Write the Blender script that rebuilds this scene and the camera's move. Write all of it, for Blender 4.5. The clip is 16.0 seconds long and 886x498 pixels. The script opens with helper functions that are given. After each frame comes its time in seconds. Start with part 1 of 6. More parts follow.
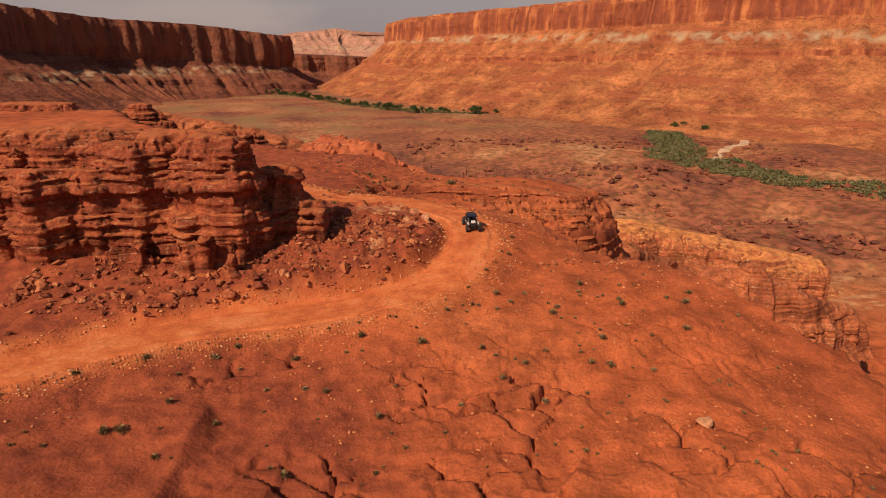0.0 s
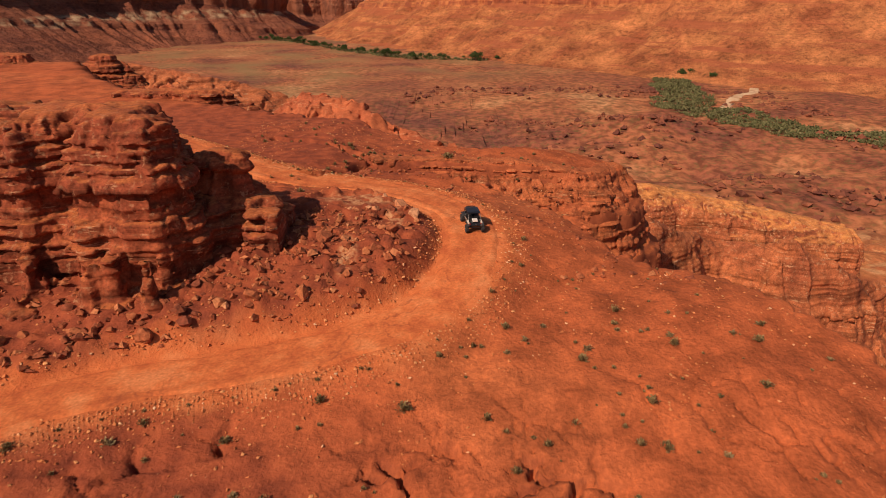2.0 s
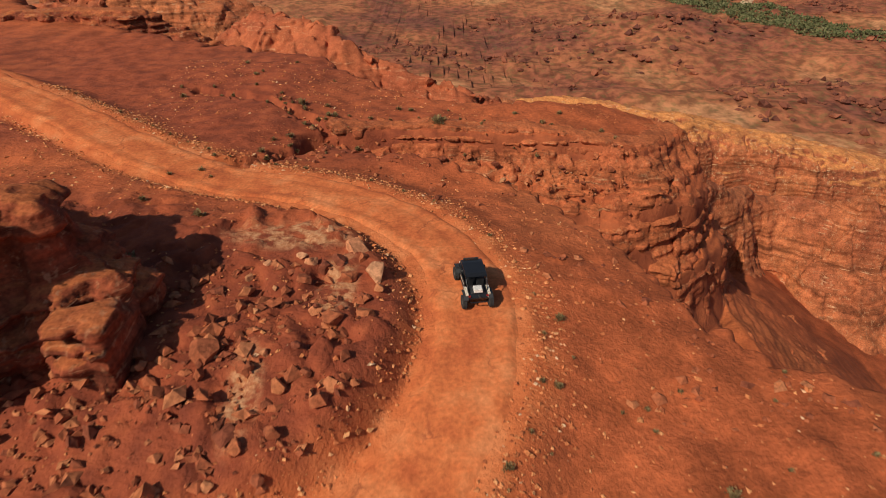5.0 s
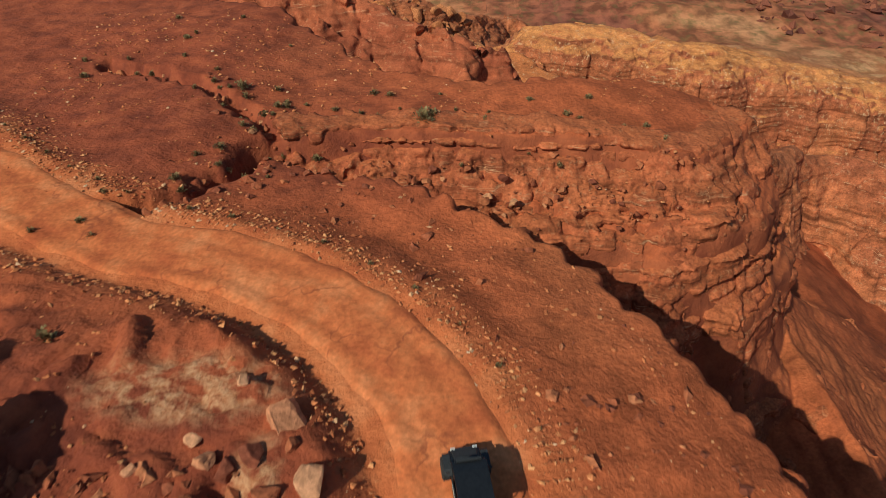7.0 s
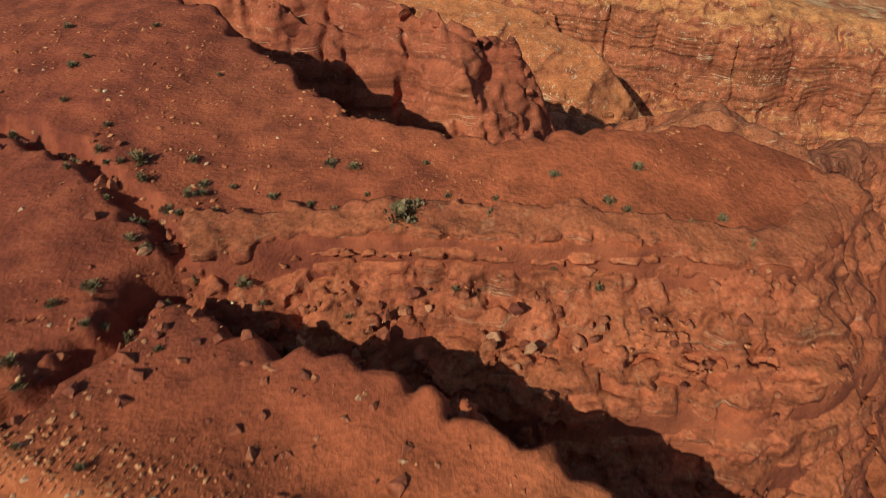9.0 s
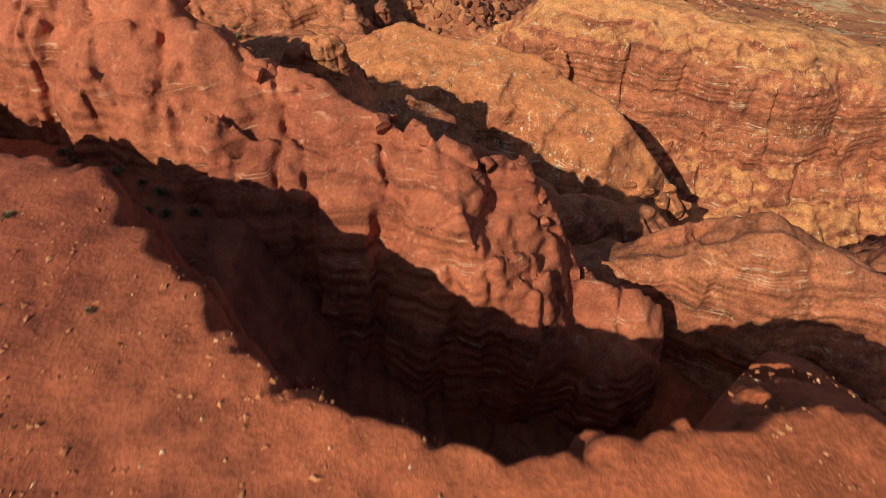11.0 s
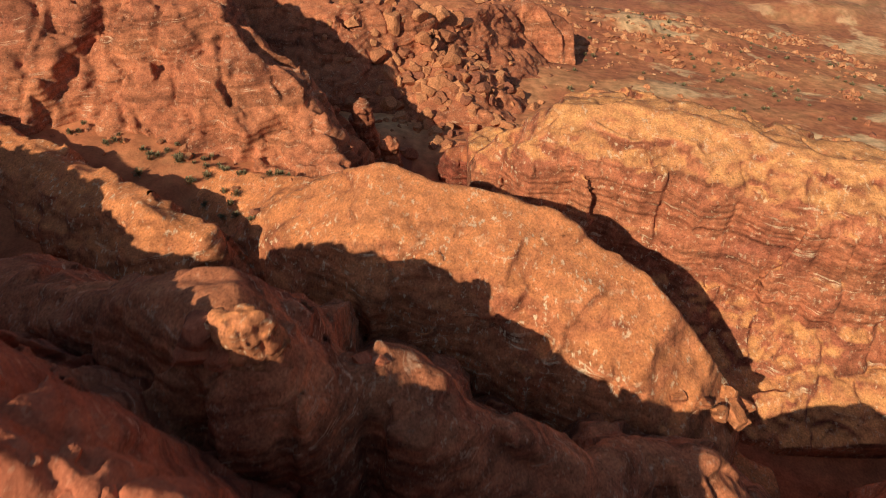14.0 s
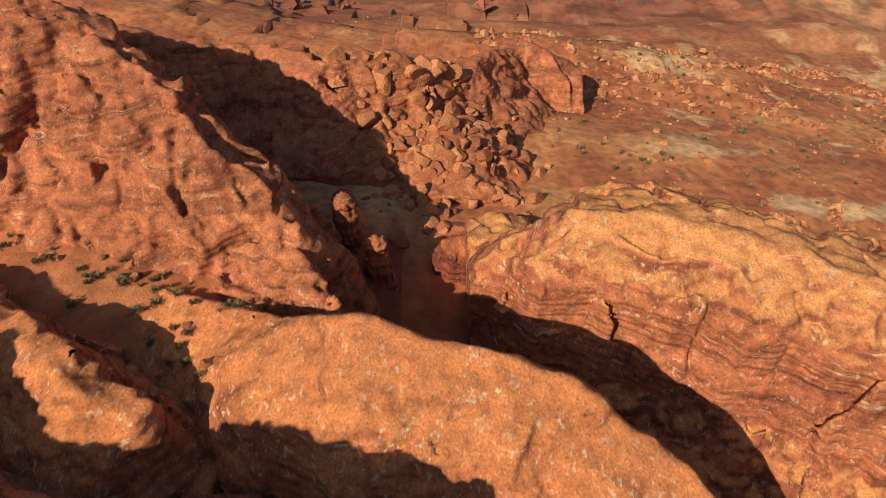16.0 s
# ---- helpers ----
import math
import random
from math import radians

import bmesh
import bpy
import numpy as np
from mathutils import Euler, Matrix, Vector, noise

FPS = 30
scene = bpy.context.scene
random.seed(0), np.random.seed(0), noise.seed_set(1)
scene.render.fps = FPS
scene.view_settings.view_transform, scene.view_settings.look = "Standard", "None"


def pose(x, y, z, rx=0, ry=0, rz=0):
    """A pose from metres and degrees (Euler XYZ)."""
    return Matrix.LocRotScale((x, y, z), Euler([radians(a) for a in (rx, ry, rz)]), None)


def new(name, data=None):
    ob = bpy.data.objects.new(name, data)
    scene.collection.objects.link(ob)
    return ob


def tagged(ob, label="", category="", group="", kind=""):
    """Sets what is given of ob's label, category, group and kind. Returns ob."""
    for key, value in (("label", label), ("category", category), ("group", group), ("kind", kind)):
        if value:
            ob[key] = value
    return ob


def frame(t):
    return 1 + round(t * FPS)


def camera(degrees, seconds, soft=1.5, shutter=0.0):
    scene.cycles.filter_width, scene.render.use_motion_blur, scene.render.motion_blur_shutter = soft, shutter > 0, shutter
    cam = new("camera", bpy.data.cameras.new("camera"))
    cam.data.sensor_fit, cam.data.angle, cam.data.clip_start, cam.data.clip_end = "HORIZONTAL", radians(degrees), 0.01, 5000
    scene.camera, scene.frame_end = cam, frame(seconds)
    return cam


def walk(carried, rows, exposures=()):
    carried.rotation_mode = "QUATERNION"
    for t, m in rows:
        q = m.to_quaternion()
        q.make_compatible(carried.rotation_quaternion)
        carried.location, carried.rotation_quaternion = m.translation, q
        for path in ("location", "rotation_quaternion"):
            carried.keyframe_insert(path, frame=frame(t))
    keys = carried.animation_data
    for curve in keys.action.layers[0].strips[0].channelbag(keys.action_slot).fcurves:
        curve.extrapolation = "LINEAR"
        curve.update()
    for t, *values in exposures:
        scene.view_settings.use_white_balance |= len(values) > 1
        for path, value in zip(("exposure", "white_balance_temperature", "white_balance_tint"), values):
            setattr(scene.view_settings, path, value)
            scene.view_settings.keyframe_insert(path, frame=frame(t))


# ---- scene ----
cam = camera(69.9, 16.0, soft=0.95, shutter=0.4)
METRES, EYE, TILT, LEAN, TURN = 135.0, 18.3, -17.9, 0.0, 0.0
ROWS = [
    (0.0, 0.0, 0.0, 0.0, 0.0, 0.0, 0.0),
    (0.5, 0.001, 0.0271, 0.0089, 0.0, -1.09, 0.01),
    (1.0, 0.0019, 0.0542, 0.0175, -0.0, -2.26, 0.03),
    (1.5, 0.0029, 0.0814, 0.0259, -0.01, -3.44, 0.05),
    (2.0, 0.0041, 0.1086, 0.0344, -0.02, -4.6, 0.06),
    (2.5, 0.0051, 0.1361, 0.0428, -0.02, -5.76, 0.08),
    (3.0, 0.0063, 0.1638, 0.0513, -0.01, -7.02, 0.12),
    (3.5, 0.0076, 0.1919, 0.06, -0.02, -8.4, 0.14),
    (6.0, 0.0139, 0.3338, 0.1057, -0.09, -17.44, 0.5),
    (6.5, 0.0153, 0.3624, 0.1149, -0.1, -19.54, 0.56),
    (7.0, 0.0166, 0.3912, 0.1242, -0.14, -21.54, 0.63),
    (7.5, 0.018, 0.4202, 0.1334, -0.16, -23.48, 0.71),
    (8.0, 0.0192, 0.4495, 0.1427, -0.19, -25.43, 0.76),
    (8.5, 0.0206, 0.4791, 0.1519, -0.2, -27.17, 0.84),
    (9.0, 0.0222, 0.5089, 0.1613, -0.22, -28.75, 0.92),
    (9.5, 0.0233, 0.5393, 0.1711, -0.26, -29.91, 0.93),
    (12.0, 0.0311, 0.6941, 0.2217, -0.13, -30.35, 0.76),
    (12.5, 0.0325, 0.7259, 0.2325, -0.13, -30.36, 0.79),
    (13.0, 0.0339, 0.7582, 0.2432, -0.13, -30.38, 0.8),
    (13.5, 0.0352, 0.7904, 0.2539, -0.14, -30.4, 0.8),
    (14.0, 0.0368, 0.8223, 0.2647, -0.14, -30.39, 0.81),
    (14.5, 0.0381, 0.8543, 0.2756, -0.15, -30.4, 0.82),
    (15.0, 0.0402, 0.8864, 0.2863, -0.12, -30.4, 0.86),
    (15.5, 0.0413, 0.9183, 0.2972, -0.15, -30.41, 0.87),
    (16.0, 0.0426, 0.9503, 0.3082, -0.16, -30.43, 0.87),
]
EXPOSURES = [(0, 0.03, 7200, 28), (3.5, -0.02, 6500, 21), (6.5, -0.08, 5400, -3), (9.5, -0.13, 4950, -7), (12, 0.43, 5100, -4), (16, 0.39, 5400, 1)]
walk(cam, [(t, pose(0, 0, EYE, TILT, LEAN, TURN) @ pose(METRES * x, METRES * y, METRES * z, 90 + pitch, roll, yaw)) for t, x, y, z, yaw, pitch, roll in ROWS],
     exposures=EXPOSURES)

# ---- world, sun ----
SUN_TO = Vector((0.49, 0.58, -0.65)).normalized()      # the way the sunlight travels: elevation about 40 degrees
world = bpy.data.worlds.new("sky")
scene.world = world
world.use_nodes = True
wn = world.node_tree
sky = wn.nodes.new("ShaderNodeTexSky")
sky.sky_type = 'NISHITA'
sky.sun_disc = False
sky.sun_elevation = math.asin(-SUN_TO.z)
sky.sun_rotation = math.atan2(-SUN_TO.x, -SUN_TO.y)
sky.altitude = 1300
sky.air_density, sky.dust_density, sky.ozone_density = 1.2, 3.5, 1.5
wn.nodes["Background"].inputs["Strength"].default_value = 0.072
# a hazy, thinly clouded sky: pale near the horizon, clearing towards the zenith
way = wn.nodes.new("ShaderNodeTexCoord")
split = wn.nodes.new("ShaderNodeSeparateXYZ")
wn.links.new(way.outputs["Generated"], split.inputs[0])
haze = wn.nodes.new("ShaderNodeMapRange")
haze.interpolation_type = "SMOOTHSTEP"
haze.inputs["From Min"].default_value, haze.inputs["From Max"].default_value = 0.4, 0.0
haze.inputs["To Max"].default_value = 0.85
wn.links.new(split.outputs["Z"], haze.inputs["Value"])
puff = wn.nodes.new("ShaderNodeTexNoise")
puff.inputs["Scale"].default_value, puff.inputs["Detail"].default_value = 3.0, 5.0
flat_way = wn.nodes.new("ShaderNodeMapping")
flat_way.inputs["Scale"].default_value = (1.0, 1.0, 4.0)
wn.links.new(way.outputs["Generated"], flat_way.inputs["Vector"])
wn.links.new(flat_way.outputs["Vector"], puff.inputs["Vector"])
tone = wn.nodes.new("ShaderNodeValToRGB")
tone.color_ramp.elements[0].position, tone.color_ramp.elements[1].position = 0.48, 0.68
tone.color_ramp.elements[0].color, tone.color_ramp.elements[1].color = (3.6, 3.5, 3.6, 1), (5.0, 4.5, 4.2, 1)
wn.links.new(puff.outputs["Fac"], tone.inputs["Fac"])
veil = wn.nodes.new("ShaderNodeMix")
veil.data_type = "RGBA"
wn.links.new(haze.outputs["Result"], veil.inputs["Factor"])
wn.links.new(sky.outputs["Color"], veil.inputs[6])
wn.links.new(tone.outputs["Color"], veil.inputs[7])
wn.links.new(veil.outputs[2], wn.nodes["Background"].inputs["Color"])

sun = new("sun", bpy.data.lights.new("sun", "SUN"))
sun.data.energy, sun.data.angle, sun.data.color = 4.6, radians(0.55), (1.0, 0.86, 0.66)
sun.matrix_world = SUN_TO.to_track_quat("-Z", "Y").to_matrix().to_4x4()


# ---- noise, in numpy ----
def hashed(i, j, k, seed):
    n = (i.astype(np.int64) * 374761393 + j.astype(np.int64) * 668265263 + k.astype(np.int64) * 1274126177 + seed * 974634777) & 0xFFFFFFFF
    n = ((n ^ (n >> 13)) * 1274126177) & 0xFFFFFFFF
    n = ((n ^ (n >> 16)) * 2246822519) & 0xFFFFFFFF
    return ((n ^ (n >> 15)) & 0xFFFFFF) / float(0xFFFFFF)


def vnoise(x, y, z=None, seed=0):
    """Value noise from -1 to 1."""
    ix, iy = np.floor(x), np.floor(y)
    fx, fy = x - ix, y - iy
    fx, fy = fx * fx * (3 - 2 * fx), fy * fy * (3 - 2 * fy)
    if z is None:
        o = np.zeros_like(ix)
        a = hashed(ix, iy, o, seed) * (1 - fx) + hashed(ix + 1, iy, o, seed) * fx
        b = hashed(ix, iy + 1, o, seed) * (1 - fx) + hashed(ix + 1, iy + 1, o, seed) * fx
        return (a * (1 - fy) + b * fy) * 2 - 1
    iz = np.floor(z)
    fz = z - iz
    fz = fz * fz * (3 - 2 * fz)
    r = 0
    for dz, wz in ((0, 1 - fz), (1, fz)):
        a = hashed(ix, iy, iz + dz, seed) * (1 - fx) + hashed(ix + 1, iy, iz + dz, seed) * fx
        b = hashed(ix, iy + 1, iz + dz, seed) * (1 - fx) + hashed(ix + 1, iy + 1, iz + dz, seed) * fx
        r = r + (a * (1 - fy) + b * fy) * wz
    return r * 2 - 1


def fbm(x, y, scale, octaves=4, seed=0, z=None):
    r, a, total = 0, 1.0, 0.0
    x, y = x / scale, y / scale
    z = None if z is None else z / scale
    for o in range(octaves):
        r = r + a * vnoise(x, y, z, seed + o * 17)
        total += a
        x, y = 1.73 * x - 1.07 * y + 13.1, 1.07 * x + 1.73 * y + 7.7
        z = None if z is None else 2.03 * z + 3.3
        a *= 0.5
    return r / total


def cells(x, y, scale, seed=0):
    """Distances to the nearest and second nearest of scattered points, and a number of the nearest one."""
    x, y = x / scale, y / scale
    ix, iy = np.floor(x), np.floor(y)
    f1, f2, who = np.full(x.shape, 9.0), np.full(x.shape, 9.0), np.zeros(x.shape)
    zero = np.zeros_like(ix)
    for dx in (-1, 0, 1):
        for dy in (-1, 0, 1):
            cx, cy = ix + dx, iy + dy
            h = hashed(cx, cy, zero, seed)
            d = np.hypot(cx + 0.1 + 0.8 * h - x, cy + 0.1 + 0.8 * hashed(cx, cy, zero, seed + 5) - y)
            near = d < f1
            f2 = np.where(near, f1, np.minimum(f2, d))
            who = np.where(near, h, who)
            f1 = np.where(near, d, f1)
    return f1, f2, who


def facets(x, y, scale, seed=0):
    """Tilted flat faces, one to each scattered point, from about -1 to 1, and a number of each face."""
    x, y = x / scale, y / scale
    ix, iy = np.floor(x), np.floor(y)
    f1, face, who = np.full(x.shape, 9.0), np.zeros(x.shape), np.zeros(x.shape)
    zero = np.zeros_like(ix)
    for dx in (-1, 0, 1):
        for dy in (-1, 0, 1):
            cx, cy = ix + dx, iy + dy
            h = hashed(cx, cy, zero, seed)
            ox, oy = x - cx - 0.1 - 0.8 * h, y - cy - 0.1 - 0.8 * hashed(cx, cy, zero, seed + 5)
            d = np.hypot(ox, oy)
            near = d < f1
            turn = 6.283 * hashed(cx, cy, zero, seed + 9)
            face = np.where(near, 0.9 * (hashed(cx, cy, zero, seed + 7) - 0.5) + 1.1 * (ox * np.cos(turn) + oy * np.sin(turn)), face)
            who = np.where(near, h, who)
            f1 = np.where(near, d, f1)
    return face, who


def smooth(a, b, v):
    v = np.clip((v - a) / (b - a), 0, 1)
    return v * v * (3 - 2 * v)


# ---- plan: outlines and crest lines ----
def to_line(x, y, line):
    """Distance to a line of (x, y, z) points, the height of the line there, and the side (+ left of its way)."""
    best = np.full(x.shape, 1e9)
    zz, side = np.zeros(x.shape), np.ones(x.shape)
    for (ax, ay, az), (bx, by, bz) in zip(line[:-1], line[1:]):
        ux, uy = bx - ax, by - ay
        t = np.clip(((x - ax) * ux + (y - ay) * uy) / (ux * ux + uy * uy), 0, 1)
        px, py = x - ax - t * ux, y - ay - t * uy
        d = np.hypot(px, py)
        near = d < best
        best = np.where(near, d, best)
        zz = np.where(near, az + t * (bz - az), zz)
        side = np.where(near, np.sign(ux * py - uy * px), side)
    return best, zz, side


def to_outline(x, y, poly):
    """Distance outwards from a closed outline of (x, y); inside it is negative."""
    inside = np.zeros(x.shape, bool)
    best = np.full(x.shape, 1e9)
    for (ax, ay), (bx, by) in zip(poly, poly[1:] + poly[:1]):
        ux, uy = bx - ax, by - ay
        t = np.clip(((x - ax) * ux + (y - ay) * uy) / (ux * ux + uy * uy), 0, 1)
        best = np.minimum(best, np.hypot(x - ax - t * ux, y - ay - t * uy))
        if ay != by:
            inside ^= ((ay > y) != (by > y)) & (x < (bx - ax) * (y - ay) / (by - ay) + ax)
    return np.where(inside, -best, best)


ROAD = [(-75, 14, -3.2), (-48, 27, -3.2), (-36, 34, -3.1), (-30, 38.5, -3), (-25.5, 42, -3), (-19.5, 45.6, -3), (-13, 47.8, -3), (-7.4, 49.6, -2.8), (-3, 51.8, -2.4),
        (0.2, 54.6, -1.9), (2.2, 58.4, -1.2), (3.1, 62.4, -0.7), (2.8, 66.2, -0.4), (1.4, 69.6, -0.3), (-1.0, 72.8, -0.3), (-4.4, 75.4, -0.3),
        (-8.7, 77.4, -0.3), (-13.6, 79, -0.4), (-20, 82.4, 0.1), (-27, 87.6, 0.7), (-34, 92.5, 1.2), (-43, 98, 1.8), (-56, 104, 2.3), (-80, 112, 3), (-140, 120, 4)]
NEAR_BENCH = [(-400, 110), (-60, 110), (-24, 96), (-15, 86), (-9, 88), (-3.4, 85.9), (0.7, 83.9), (4.8, 82), (7.3, 80.6), (9.5, 78.3), (11, 74.8), (12.8, 71.6), (14.4, 67.6),
              (16.7, 64), (20, 61.6), (24, 58), (28, 53), (31, 47), (36, 41), (43, 33), (56, 15), (80, -40), (120, -700), (-400, -700)]
FAR_BENCH = [(-400, 100), (-60, 90), (-24, 84), (-12.5, 86.5), (-9, 89.6), (-4.4, 90.8), (2, 91.4), (10, 91), (16, 90.4), (18.8, 90.6), (21, 92.2), (23, 94.6), (23.4, 96), (21.5, 98),
             (18.6, 99.6), (15, 99.8), (10, 98.4), (5.9, 97.4), (2.3, 98.7), (-1.7, 100), (-4.4, 102.5), (-6.8, 105.8), (-9.8, 108.6), (-12.6, 110.8), (-18.2, 112.6), (-23.6, 114.8), (-36, 120),
             (-54.5, 132), (-71.5, 151), (-92.5, 183), (-105, 178), (-150, 196), (-400, 230)]
INNER = [(p[0], p[1]) for p in ROAD]
SCARP = [(-22, 99.5, 0), (-18, 98.2, 0), (-14.2, 96, 0), (-11.2, 93.6, 0), (-9, 91.4, 0), (-8, 89.4, 0)]
RAVINE = [(-15, 81.2, -2.4), (-12.4, 82.2, -2.6), (-9.8, 86, -3), (-8.6, 88.8, -3.3), (-4, 87.4, -4.5)]


def bench_top(x, y):
    """The top of the bench that the road runs on."""
    outer = np.interp(y, [10, 30, 36, 40, 47, 52, 58, 63, 67, 75, 80, 90, 110, 130, 170], [-7, -6.3, -5.8, -5.3, -3.7, -3.1, -2.5, -1.5, -0.9, -0.8, -1.1, -0.8, -0.6, -0.3, 0])
    outer = outer + np.clip(-x - 4, 0, 45) * np.interp(y, [30, 38, 46, 60, 80, 100], [0.1, 0.1, 0.05, 0.02, 0.03, 0.02])
    outer = outer - np.clip(x - 20, 0, 60) * np.interp(y, [40, 60, 80], [0.16, 0.1, 0.1]) - np.clip(x - 9, 0, 12) * np.interp(y, [62, 84, 90], [0, 0, 0.13])
    inner = np.interp(y, [20, 44, 50, 53, 60, 70, 78, 100], [-2.4, -2.2, -1.5, -0.8, 0.1, 0.5, 0.1, 0.8]) + np.clip(-x - 26, 0, 60) * 0.015
    inner = inner + 1.0 * np.exp(-((x + 12) / 7) ** 2 - ((y - 59) / 4.5) ** 2)
    d, zr, _ = to_line(x, y, ROAD)
    k = to_outline(x, y, INNER)
    outer = outer - 0.2 * np.clip(d - 4, 0, 9) * smooth(56, 66, y) * smooth(86, 80, y) * smooth(-12, -4, x) - 0.85 * smooth(83, 88, y) * smooth(-14, -6, x) * smooth(125, 112, y)
    z = outer + (inner - outer) * smooth(-1.8, -4.2, k)
    rough = fbm(x, y, 7, 5, 3) * 0.5 + fbm(x, y, 1.3, 3, 4) * 0.12
    inside = smooth(-2.3, -4.5, k) * smooth(-30, -22, x) * smooth(80, 70, y)
    f1, f2, who = cells(x + fbm(x, y, 2, 2, 8), y + fbm(x, y, 2, 2, 9), 1.5, 12)
    blocky = (who - 0.4) * 0.7 * smooth(0.02, 0.2, f2 - f1)
    z = z + rough * (1 - smooth(5, 2.2, d)) + blocky * inside * smooth(75, 68, y + 0.4 * x)
    # low broken ledges on the open slope
    e1, e2, ew = cells(x + 0.3 * y + 0.8 * fbm(x, y, 2, 3, 22), y * 0.6 + 0.8 * fbm(x, y, 2, 3, 23), 2.6, 24)
    ledge = smooth(0.07, 0.0, e2 - e1) * smooth(0.05, 0.3, fbm(x, y, 9, 3, 21)) * smooth(54, 44, y) * smooth(4, 7, d)
    g1, g2, gw = cells(x + 1.5 * fbm(x, y, 3, 2, 31), y + 1.5 * fbm(x, y, 3, 2, 33), 4.5, 44)
    plates = (gw - 0.5) * smooth(0.0, 0.05, g2 - g1) * smooth(41, 35, y + 0.2 * np.abs(x - 8) + 4 * fbm(x, y, 10, 2, 51))
    slabs = facets(x + 0.4 * y, y * 0.8, 2.6, 27)[0] * smooth(0.02, 0.16, fbm(x + 5, y, 8, 3, 28)) * smooth(51, 46, y) * smooth(3.5, 6, d) * smooth(24, 18, x)
    zone = smooth(0.0, 0.12, fbm(x, y, 9, 3, 29) + 0.35 * smooth(42, 34, y) - 0.05) * smooth(50, 44, y) * smooth(3.5, 6, d) * smooth(-22, -12, x)
    h1, h2, hw = cells(x * 0.8 + 0.35 * y + 1.3 * fbm(x, y, 2.4, 4, 34), y * 1.2 - 0.3 * x + 1.3 * fbm(x, y, 2.4, 4, 35), 3.1, 36)
    rift = smooth(0.11, 0.05, h2 - h1) * zone * smooth(-0.1, 0.15, fbm(x, y, 5, 2, 37))
    z = z - 0.3 * ledge + 0.4 * plates + 0.15 * slabs + zone * 0.3 * (hw - 0.5) - 0.9 * rift
    bank = 0.16 * np.exp(-((d - 2.75) / 0.5) ** 2) * (0.7 + 0.6 * fbm(x, y, 0.9, 3, 6)) * (k > 0)
    w = np.where(k > 0, smooth(6.0, 2.0, d), smooth(3.2, 2.0, d))
    return z * (1 - w) + (zr - 0.1 + 0.05 * fbm(x, y, 1.5, 2, 5)) * w + bank


def lobes(x, y, size, seed):
    f1, _, _ = cells(x + 0.4 * fbm(x, y, size, 2, seed + 3), y + 0.4 * fbm(x, y, size, 2, seed + 4), size, seed)
    return size * (0.55 - f1)


